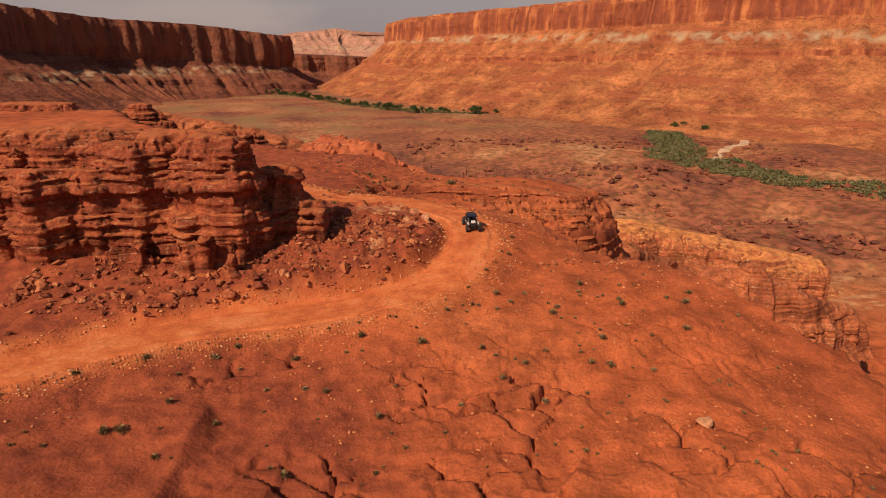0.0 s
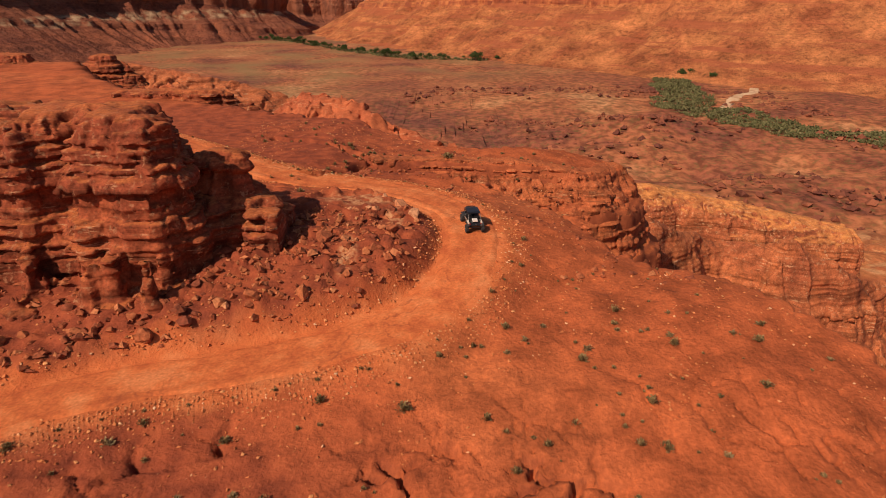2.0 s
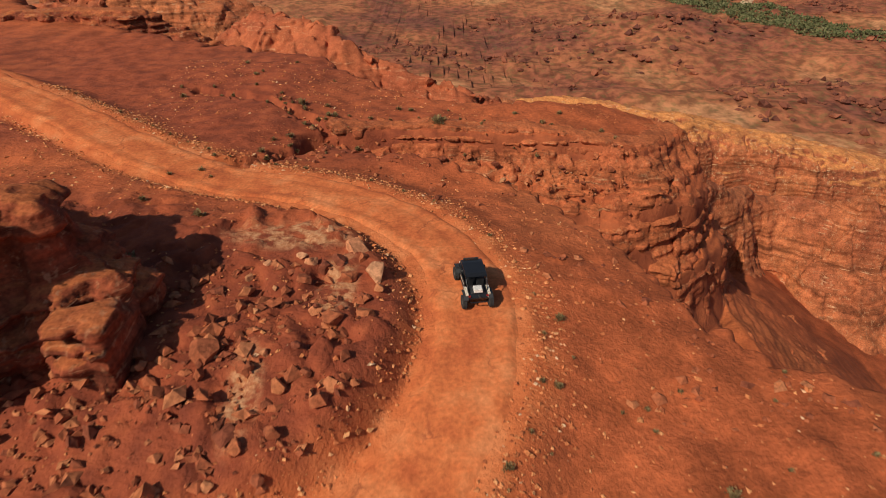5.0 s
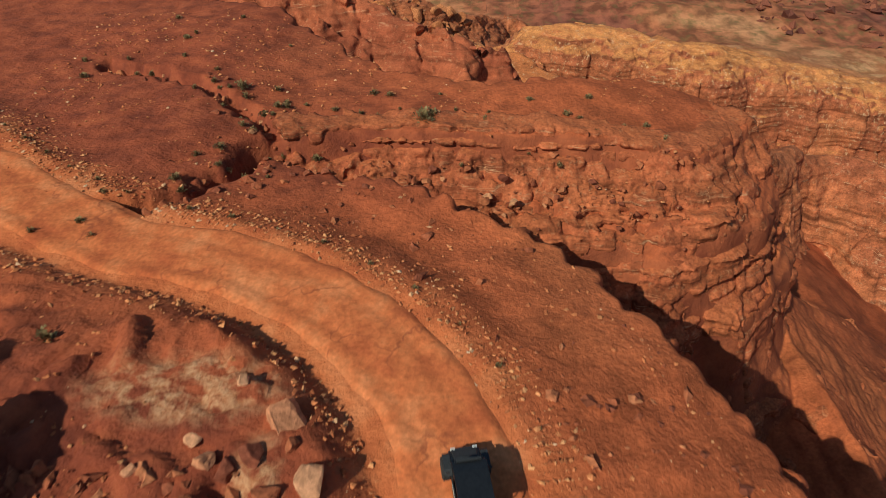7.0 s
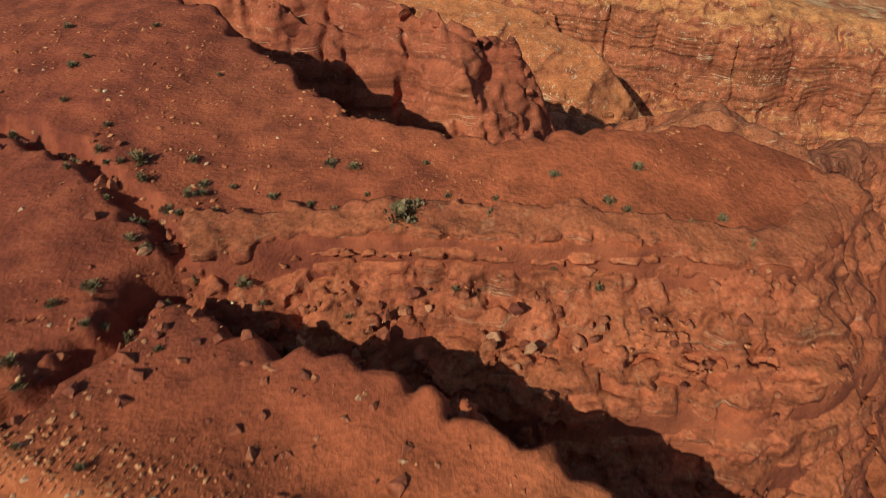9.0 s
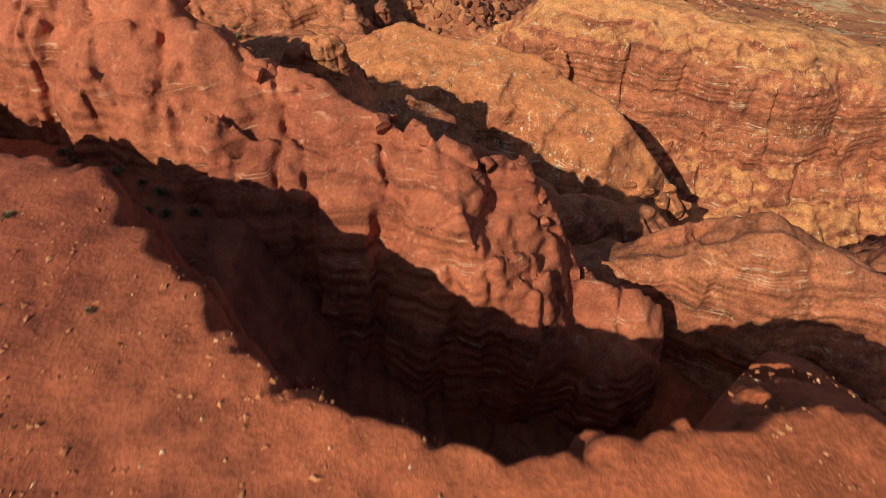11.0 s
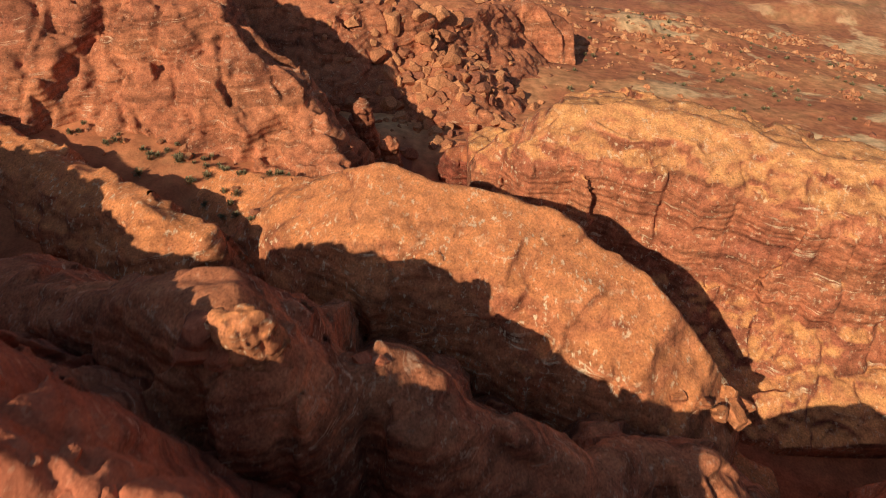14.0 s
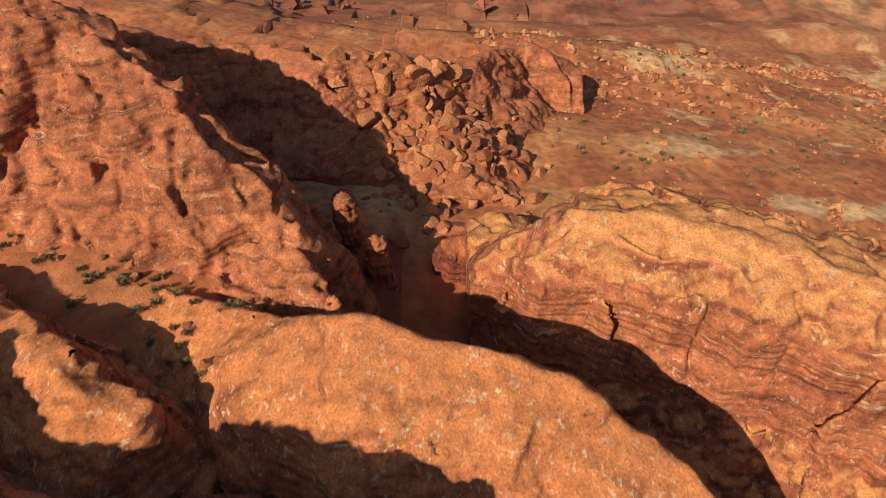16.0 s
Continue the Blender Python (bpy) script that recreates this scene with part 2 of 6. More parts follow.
def ground_height(x, y):
    top = bench_top(x, y)
    wob = lobes(x, y, 1.7, 71) * 1.0 + lobes(x, y, 4.5, 72) * 0.3 + fbm(x, y, 6, 3, 73) * 0.8
    wob_front = lobes(x, y, 4.5, 72) * 0.3 + fbm(x, y, 6, 3, 73) * 0.8
    d1 = to_outline(x, y, NEAR_BENCH) - wob
    b1 = top - np.interp(d1, [-0.4, 0, 0.35, 1, 2, 4, 10, 20, 60], [0, 0.25, 1.3, 4.2, 6.5, 9, 15, 26, 60]) - np.clip(d1 - 60, 0, 400)
    d2 = to_outline(x, y, FAR_BENCH)
    f1, f2, who = cells(x + 0.5 * fbm(x, y, 1.5, 2, 41), y * 1.3 + 0.5 * fbm(x, y, 1.5, 2, 42), 1.5, 43)
    front = top - np.interp(d2 - wob_front * 0.8, [-0.3, 0, 0.25, 0.5, 1.4, 3, 5.6, 6.4, 9, 14, 20, 60], [0, 0.15, 1.1, 1.6, 2.0, 3.1, 4.8, 7.2, 9, 15, 22, 60]) - np.clip(d2 - 60, 0, 400)
    front = front + smooth(-0.5, 1.0, d2) * smooth(7, 3, d2) * ((who - 0.5) * 0.9 * smooth(0.02, 0.12, f2 - f1) + 0.15 * fbm(x, y, 0.8, 2, 47))
    back = top - np.interp(d2 - wob, [-0.4, 0, 0.4, 1, 2, 4, 30, 80, 160], [0, 0.3, 2, 6, 13, 22, 46, 78, 112]) - np.clip(d2 - 160, 0, 400)
    line = np.interp(x, [-30, -12, -4, 0, 6, 11, 16, 24], [108, 104, 97, 95.5, 95.5, 97, 104, 112])
    k = smooth(-1, 1, y - line)
    b2 = front * (1 - k) + back * k
    east = top - np.interp(d2 - 0.8 * wob_front, [-0.3, 0, 0.4, 1, 3.4, 4.0, 4.5, 5.2, 6.2, 7.2, 8.4, 12, 20, 40], [0, 0.1, 0.8, 1.1, 2.9, 3.7, 6.8, 8.6, 9.6, 14.6, 17, 20.5, 29, 50]) - np.clip(d2 - 40, 0, 400)
    k = smooth(15.5, 20.5, x) * smooth(107, 100, y - 0.2 * (x - 20))
    b2 = b2 * (1 - k) + east * k
    # floors of the ravines, then the wide valley
    low = np.interp(x, [-60, -30, -15.5, -10, -3, 5, 12, 18, 24, 30, 45, 60, 80, 140], [-3, -3.4, -4.6, -9, -20, -24, -24, -24, -22.5, -20, -30, -42, -48, -60])
    low2 = np.interp(x, [-80, -30, -18, -10, 0, 20, 30, 40, 80, 140], [-24, -30, -32.5, -37, -46, -50, -50, -50, -54, -64])
    mid = np.interp(x, [-60, -30, -20, -9, -3, 5, 18, 30, 45, 60, 80, 140], [-6, -8.5, -9.5, -10.5, -20, -24, -27, -30, -33, -42, -48, -60])
    k = np.where(x > -9, smooth(98, 108, y), smooth(106, 111, y - 0.4 * np.clip(-x - 10, 0, 60)))
    low = low * (1 - k) + mid * k
    k = smooth(124, 134, y)
    low = low * (1 - k) + low2 * k + fbm(x, y, 6, 4, 81) * 0.9
    r = y + 0.35 * x
    wide = np.interp(r, [150, 200, 250, 320, 420, 500, 3000], [-38, -47, -60, -85, -104, -110, -111])
    rel = smooth(230, 300, y) * smooth(1000, 600, y)
    n = fbm(x * 0.45 + 0.2 * y, y, 70, 5, 91)
    steps = n * 0.5 + 0.5 * np.floor(n * 6 + 0.7 * fbm(x, y, 18, 3, 92)) / 6
    wide = wide + rel * (steps * 20 + fbm(x, y, 20, 4, 93) * 1.6) + (1 - rel) * fbm(x, y, 12, 4, 95) * 1.2 * smooth(185, 210, y) * smooth(900, 300, y)
    k = smooth(182, 204, y + 0.2 * fbm(x, y, 20, 2, 96) * 20)
    k = np.maximum(k, smooth(95, 170, x))
    low = low * (1 - k) + wide * k
    z = np.maximum(np.maximum(b1, b2), low)
    # beds of the slickrock stand out as low steps below the benches
    q = z / 0.7 + 0.8 * fbm(x, y, 6, 3, 98)
    step = 0.7 * (np.floor(q) + smooth(0.55, 0.95, q - np.floor(q)) - q + 0.35)
    z = z + (0.75 - 0.4 * smooth(17, 22, x)) * step * smooth(1.6, 2.6, d2) * smooth(0.6, 1.4, d1) * (y < 125) * smooth(64, 54, x)
    dr, zr, _ = to_line(x, y, RAVINE)
    ds, _, side = to_line(x, y, SCARP)
    z = z - 0.9 * smooth(0.9, 0.2, ds + 0.7 * fbm(x, y, 1.0, 3, 99)) * (np.abs(y - 94) < 9) * (x > -26)
    return z - 1.6 * smooth(1.2, 0.3, dr + 0.9 * fbm(x, y, 1.2, 3, 97)) * (np.abs(y - 86) < 8)


# ---- solid rock from a height and its ledges ----
def nets(f, x0, y0, z0, step):
    """The surface f = 0 of a grid of values (below 0 is rock) as vertices and quads."""
    inside = f < 0
    n = np.zeros(tuple(s - 1 for s in f.shape), np.int8)
    corners = [(a, b, c) for a in (0, 1) for b in (0, 1) for c in (0, 1)]
    for a, b, c in corners:
        n += inside[a:f.shape[0] - 1 + a, b:f.shape[1] - 1 + b, c:f.shape[2] - 1 + c]
    i, j, k = np.nonzero((n > 0) & (n < 8))
    val = np.stack([f[i + a, j + b, k + c] for a, b, c in corners], 1)
    pos, cnt = np.zeros((len(i), 3)), np.zeros(len(i))
    for p in range(8):
        for q in range(p + 1, 8):
            cp, cq = np.array(corners[p]), np.array(corners[q])
            if np.abs(cp - cq).sum() != 1:
                continue
            cut = (val[:, p] < 0) != (val[:, q] < 0)
            t = np.where(cut, val[:, p] / np.where(cut, val[:, p] - val[:, q], 1), 0)
            pos += np.where(cut[:, None], cp + t[:, None] * (cq - cp), 0)
            cnt += cut
    pos = (pos / cnt[:, None] + np.stack([i, j, k], 1)) * step + np.array([x0, y0, z0])
    index = np.full(n.shape, -1, np.int64)
    index[i, j, k] = np.arange(len(i))
    quads = []
    for axis in range(3):
        lo = [slice(None)] * 3
        hi = [slice(None)] * 3
        lo[axis], hi[axis] = slice(0, -1), slice(1, None)
        cut = inside[tuple(lo)] != inside[tuple(hi)]
        up = inside[tuple(lo)]
        c = np.stack(np.nonzero(cut), 1)
        u, v = [a for a in range(3) if a != axis]
        ok = (c[:, u] > 0) & (c[:, v] > 0) & (c[:, u] < f.shape[u] - 1) & (c[:, v] < f.shape[v] - 1)
        c = c[ok]
        way = up[c[:, 0], c[:, 1], c[:, 2]]
        ring = []
        for du, dv in ((-1, -1), (0, -1), (0, 0), (-1, 0)):
            e = c.copy()
            e[:, u] += du
            e[:, v] += dv
            ring.append(index[e[:, 0], e[:, 1], e[:, 2]])
        ring = np.stack(ring, 1)
        if axis == 1:
            way = ~way
        quads.append(np.where(way[:, None], ring, ring[:, ::-1]))
    return pos, np.concatenate(quads)


def mesh_of(name, verts, quads, material, flat=False):
    me = bpy.data.meshes.new(name)
    me.vertices.add(len(verts))
    me.vertices.foreach_set("co", np.ascontiguousarray(verts, np.float32).ravel())
    me.loops.add(quads.size)
    me.loops.foreach_set("vertex_index", np.ascontiguousarray(quads, np.int32).ravel())
    me.polygons.add(len(quads))
    me.polygons.foreach_set("loop_start", np.arange(0, quads.size, quads.shape[1], dtype=np.int32))
    me.polygons.foreach_set("use_smooth", np.full(len(quads), not flat))
    me.update(calc_edges=True)
    me.validate()
    me.materials.append(material)
    return me


def sample(a, u, v):
    u, v = np.clip(u, 0, a.shape[0] - 1.001), np.clip(v, 0, a.shape[1] - 1.001)
    i, j = u.astype(int), v.astype(int)
    fu, fv = u - i, v - j
    return (a[i, j] * (1 - fu) + a[i + 1, j] * fu) * (1 - fv) + (a[i, j + 1] * (1 - fu) + a[i + 1, j + 1] * fu) * fv


def pieces(quads):
    """The faces sorted into bodies that do not touch, without the crumbs."""
    used, inv = np.unique(quads, return_inverse=True)
    q = inv.reshape(-1, 4)
    mark = np.arange(len(used))
    while len(q):
        old = mark.copy()
        least = mark[q].min(1)
        for k in range(4):
            np.minimum.at(mark, q[:, k], least)
        mark = mark[mark]
        if (mark == old).all():
            break
    whose = mark[q[:, 0]] if len(q) else np.zeros(0, int)
    names, count = np.unique(whose, return_counts=True)
    return [quads[whose == n] for n in names[count >= 8]]


def rock(name, height, box, step, ledges, material, label, joints=2.5, lump=0.5, seed=1, bed=0.9, cleft=0.0, bands=()):
    """One body of rock: height(x, y) cut by beds that stand out or recede, by joints and by weathering."""
    x0, x1, y0, y1, z0, z1 = box
    gx, gy = np.meshgrid(np.arange(x0, x1, step), np.arange(y0, y1, step), indexing="ij")
    h = height(gx, gy)
    hx, hy = np.gradient(h, step)
    for _ in range(3):
        hx = (hx + np.roll(hx, 1, 0) + np.roll(hx, -1, 0) + np.roll(hx, 1, 1) + np.roll(hx, -1, 1)) / 5
        hy = (hy + np.roll(hy, 1, 0) + np.roll(hy, -1, 0) + np.roll(hy, 1, 1) + np.roll(hy, -1, 1)) / 5
    slope = np.hypot(hx, hy)
    nx, ny = -hx / (slope + 0.3), -hy / (slope + 0.3)
    f1, f2, who = cells(gx + 0.6 * fbm(gx, gy, 2, 2, seed), gy + 0.6 * fbm(gx, gy, 2, 2, seed + 1), joints, seed + 2)
    crack = smooth(0.16, 0.0, f2 - f1)
    bend = 0.5 * fbm(gx, gy, 9, 2, seed + 6)
    fine = 0.12 * fbm(gx, gy, 1.1, 3, seed + 7)
    wx, wy = gx + 0.25 * fbm(gx, gy, 2, 3, seed + 41), gy + 0.25 * fbm(gx, gy, 2, 3, seed + 42)
    face, cell = facets(wx, wy, joints, seed + 43)
    small, chip = facets(wx, wy, joints * 0.42, seed + 44)
    boss = lump * joints * (0.5 * face + 0.16 * small)
    h = h + 0.9 * boss * smooth(0.15, 0.7, slope) - 0.5 * lump * crack * smooth(0.1, 0.5, slope)
    if cleft:
        c1, c2, cw = cells(gx + 1.2 * fbm(gx, gy, 3, 3, seed + 21), gy + 1.2 * fbm(gx, gy, 3, 3, seed + 22), joints * 1.3, seed + 23)
        h = h - cleft * (smooth(0.14, 0.0, c2 - c1) + 0.5 * cw) * smooth(0.1, 0.6, slope)
    reach = 1.0 + (slope + 0.5) * (ledges * 1.2 + lump * 1.6)
    levels = np.arange(z0, z1, step)
    f = np.empty(gx.shape + (len(levels),), np.float32)
    ui, vi = np.meshgrid(np.arange(gx.shape[0]), np.arange(gx.shape[1]), indexing="ij")
    for n, z in enumerate(levels):
        f[:, :, n] = np.where(z > h, 1.0, -1.0)
        m = np.abs(z - h) < reach
        if not m.any():
            continue
        x, y = gx[m], gy[m]
        s = (z + bend[m] + 0.25 * who[m]) / bed
        zero = np.zeros_like(s)
        beds = -0.5
        for rate, share, shift in ((0.62, 0.65, 11), (1.7, 0.5, 12)):
            u = s * rate + 0.3 * vnoise(s * rate * 0.7, zero, None, seed + shift)
            n0 = np.floor(u)
            w = smooth(0.78, 1.0, u - n0)
            beds = beds + share * smooth(0.15, 0.85, hashed(n0, zero, zero, seed + shift) * (1 - w) + hashed(n0 + 1, zero, zero, seed + shift) * w)
        beds = 1.8 * beds
        block = hashed(np.floor(cell[m] * 99991), np.floor(s / 1.9), zero, seed + 45) - 0.5 + 0.5 * (hashed(np.floor(chip[m] * 99991), np.floor(s / 0.9), zero, seed + 46) - 0.5)
        out = ledges * beds * (1 + 0.6 * vnoise(x / 3, y / 3, None, seed + 14)) + 0.35 * boss[m] + 1.1 * lump * block
        out = out + lump * 0.35 * fbm(x, y, 3.4, 3, seed + 13, np.full(x.shape, z)) - 0.6 * lump * crack[m]
        here = sample(h, ui[m] - nx[m] * out / step, vi[m] - ny[m] * out / step) + fine[m]
        f[:, :, n][m] = (z - here) / (1 + slope[m])
    f[0], f[-1], f[:, 0], f[:, -1] = 1, 1, 1, 1
    verts, quads = nets(f, x0, y0, z0, step)
    mid = verts[quads].mean(1)
    under = sample(ground_height(gx[::4, ::4], gy[::4, ::4]), (mid[:, 0] - x0) / step / 4, (mid[:, 1] - y0) / step / 4)
    quads = quads[mid[:, 2] > under - 1.2]
    used, inv = np.unique(quads, return_inverse=True)
    verts, quads = verts[used], inv.reshape(-1, 4)
    if not bands:
        return tagged(new(name, mesh_of(name, verts, quads, material)), label, "rock")
    body = tagged(new(name), label, "rock")
    mid = verts[quads].mean(1)
    level = mid[:, 2] + 0.8 * fbm(mid[:, 0], mid[:, 1], 5, 2, seed + 31)
    floor = -1e9
    for part_name, upto in bands:
        q = quads[(level >= floor) & (level < upto)]
        floor = upto
        for piece in pieces(q) if upto == 99 else [q] * (len(q) > 0):
            used, inv = np.unique(piece, return_inverse=True)
            new(part_name, mesh_of(part_name, verts[used], inv.reshape(-1, 4), material)).parent = body
    return body


def crest(line, left, right, seed, wob=0.6, size=3.0, spike=0.0):
    """A height that falls to both sides of a crest line; left and right are (distances, drops)."""
    def height(x, y):
        d, z, side = to_line(x + wob * fbm(x, y, size * 2, 3, seed), y + wob * fbm(x, y, size * 2, 3, seed + 1), line)
        d = np.maximum(0, d - 0.32 * size * facets(x, y, size * 1.2, seed + 2)[0] * smooth(0.5, 3, d))
        tips = spike * np.maximum(0, facets(x, y, 2.6, seed + 6)[0] + 0.3) * smooth(3.5, 0.5, d) if spike else 0
        fall = np.where(side > 0, np.interp(d, *left) + 1.6 * np.maximum(0, d - left[0][-1]), np.interp(d, *right) + 1.6 * np.maximum(0, d - right[0][-1]))
        return z + 0.6 * fbm(x, y, 4, 3, seed + 4) + tips - fall
    return height


# ---- materials ----
def material(name, build, rough=0.95):
    m = bpy.data.materials.new(name)
    m.use_nodes = True
    t = m.node_tree
    b = t.nodes["Principled BSDF"]
    b.inputs["Roughness"].default_value = rough
    b.inputs["Specular IOR Level"].default_value = 0.15
    build(t, b)
    return m


def node(t, kind, **values):
    n = t.nodes.new(kind)
    for k, v in values.items():
        key = k.replace("_", " ")
        if key in n.inputs:
            n.inputs[key].default_value = v
    return n


def noise_at(t, scale, detail=5, stretch=None):
    pos = t.nodes.new("ShaderNodeNewGeometry")
    src = pos.outputs["Position"]
    if stretch:
        mp = node(t, "ShaderNodeMapping")
        mp.inputs["Scale"].default_value = stretch
        t.links.new(src, mp.inputs["Vector"])
        src = mp.outputs["Vector"]
    n = node(t, "ShaderNodeTexNoise", Scale=scale, Detail=detail, Roughness=0.6)
    t.links.new(src, n.inputs["Vector"])
    return n.outputs["Fac"]


def ramp(t, fac, stops):
    r = t.nodes.new("ShaderNodeValToRGB")
    e = r.color_ramp.elements
    while len(e) < len(stops):
        e.new(0.5)
    for el, (p, c) in zip(e, stops):
        el.position, el.color = p, (*c, 1)
    t.links.new(fac, r.inputs["Fac"])
    return r.outputs["Color"]


def grey(v):
    return (v, v, v)


def mix(t, a, b, fac, kind="MIX"):
    m = t.nodes.new("ShaderNodeMix")
    m.data_type, m.blend_type = "RGBA", kind
    for sock, val in ((m.inputs["Factor"], fac), (m.inputs[6], a), (m.inputs[7], b)):
        if isinstance(val, (int, float)):
            sock.default_value = val
        elif isinstance(val, tuple):
            sock.default_value = (*val, 1)
        else:
            t.links.new(val, sock)
    return m.outputs[2]


def bump(t, b, fac, strength, distance):
    n = node(t, "ShaderNodeBump", Strength=strength, Distance=distance)
    t.links.new(fac, n.inputs["Height"])
    old = b.inputs["Normal"].links
    if old:
        t.links.new(old[0].from_socket, n.inputs["Normal"])
    t.links.new(n.outputs["Normal"], b.inputs["Normal"])


def flatness(t, lo, hi):
    g = t.nodes.new("ShaderNodeNewGeometry")
    s = t.nodes.new("ShaderNodeSeparateXYZ")
    t.links.new(g.outputs["Normal"], s.inputs[0])
    m = node(t, "ShaderNodeMapRange")
    m.inputs["From Min"].default_value, m.inputs["From Max"].default_value = lo, hi
    t.links.new(s.outputs["Z"], m.inputs["Value"])
    return m.outputs["Result"]


def place(t, axis, lo, hi):
    g = t.nodes.new("ShaderNodeNewGeometry")
    s = t.nodes.new("ShaderNodeSeparateXYZ")
    t.links.new(g.outputs["Position"], s.inputs[0])
    m = node(t, "ShaderNodeMapRange")
    m.inputs["From Min"].default_value, m.inputs["From Max"].default_value = lo, hi
    t.links.new(s.outputs[axis], m.inputs["Value"])
    return m.outputs["Result"]


def times(t, a, b, op="MULTIPLY"):
    m = t.nodes.new("ShaderNodeMath")
    m.operation, m.use_clamp = op, True
    for sock, val in zip(m.inputs, (a, b)):
        if isinstance(val, (int, float)):
            sock.default_value = val
        else:
            t.links.new(val, sock)
    return m.outputs[0]


def sandstone(dark, mid, light, vein, sand, beds=1.0, sandy=0.7, vein_at=0.62, pebble=2.2, flecks=0.5, mottle=0.8):
    def build(t, b):
        wide = noise_at(t, 0.12, 4)
        fine = noise_at(t, 0.8, 5)
        col = ramp(t, wide, [(0.3, dark), (0.5, mid), (0.72, light)])
        col = mix(t, col, ramp(t, fine, [(0.36, grey(0.55)), (0.64, grey(1.3))]), mottle, "MULTIPLY")
        strata = noise_at(t, 1.0 / beds, 4, (0.04, 0.04, 1.0))
        col = mix(t, col, ramp(t, strata, [(0.38, grey(0.5)), (0.47, grey(1.0)), (0.6, grey(1.15))]), 0.8, "MULTIPLY")
        thin = noise_at(t, 2.3 / beds, 2, (0.05, 0.05, 1.0))
        seam = ramp(t, thin, [(vein_at - 0.02, grey(0)), (vein_at, grey(1)), (vein_at + 0.015, grey(1)), (vein_at + 0.04, grey(0))])
        col = mix(t, col, vein, times(t, seam, ramp(t, noise_at(t, 0.5, 3), [(0.5, grey(0)), (0.65, grey(0.8))])))
        flat = times(t, flatness(t, 0.7, 0.95), ramp(t, noise_at(t, 0.6, 5), [(0.35, grey(0.3)), (0.6, grey(1))]))
        col = mix(t, col, sand, times(t, flat, sandy))
        fleck = ramp(t, noise_at(t, pebble, 4, (1.3, 0.75, 1.0)), [(0.57, grey(0)), (0.64, grey(0.8))])
        col = mix(t, col, vein, times(t, fleck, ramp(t, noise_at(t, 0.35, 3), [(0.42, grey(0.1)), (0.6, grey(flecks))])))
        pit = ramp(t, noise_at(t, pebble * 1.6, 3), [(0.30, grey(0.45)), (0.40, grey(1))])
        col = mix(t, col, pit, mottle, "MULTIPLY")
        col = mix(t, col, ramp(t, noise_at(t, 5, 5), [(0.35, grey(0.62)), (0.65, grey(1.25))]), mottle, "MULTIPLY")
        t.links.new(col, b.inputs["Base Color"])
        cross = t.nodes.new("ShaderNodeTexWave")
        cross.inputs["Scale"].default_value, cross.inputs["Distortion"].default_value, cross.inputs["Detail"].default_value = 0.35, 9.0, 3.0
        cross.inputs["Detail Scale"].default_value = 0.35
        cross.bands_direction = "Z"
        g = t.nodes.new("ShaderNodeNewGeometry")
        t.links.new(g.outputs["Position"], cross.inputs["Vector"])
        bump(t, b, cross.outputs["Fac"], 0.35, 0.25)
        bump(t, b, noise_at(t, 1.0, 7), 0.35, 0.35)
        bump(t, b, strata, 0.4, 0.3)
        bump(t, b, noise_at(t, 5, 5), 0.6, 0.08)
    return build


RED_SAND = (0.45, 0.11, 0.036)
ROCK_RED = material("red_sandstone", sandstone((0.15, 0.036, 0.018), (0.23, 0.054, 0.023), (0.32, 0.085, 0.032), (0.5, 0.27, 0.14), (0.50, 0.15, 0.046), 0.5, 0.7))
ROCK_BENCH = material("bench_sandstone", sandstone((0.26, 0.065, 0.026), (0.34, 0.09, 0.034), (0.42, 0.12, 0.042), (0.52, 0.27, 0.13), (0.43, 0.12, 0.04), 0.5, 0.8, 0.6, 2.6, 0.35))
ROCK_ORANGE = material("orange_sandstone", sandstone((0.27, 0.075, 0.03), (0.39, 0.12, 0.042), (0.47, 0.16, 0.055), (0.66, 0.42, 0.22), (0.62, 0.20, 0.058), 1.6, 0.95, 0.62, 1.7, 0.95))
ROCK_CAP = material("yellow_capped_sandstone", sandstone((0.24, 0.066, 0.03), (0.34, 0.098, 0.038), (0.42, 0.135, 0.05), (0.66, 0.42, 0.22), (0.66, 0.26, 0.075), 1.6, 1.0, 0.62, 1.7, 0.7))
ROCK_CLIFF = material("cliff_sandstone", sandstone((0.25, 0.07, 0.03), (0.37, 0.11, 0.042), (0.46, 0.15, 0.055), (0.6, 0.34, 0.18), (0.46, 0.14, 0.05), 1.2, 0.5))

ROCK_FIN = material("fin_sandstone", sandstone((0.25, 0.06, 0.027), (0.36, 0.094, 0.038), (0.44, 0.125, 0.048), (0.62, 0.30, 0.15), (0.40, 0.105, 0.04), 1.4, 0.4, 0.6, 2.6, 0.35, 0.5))


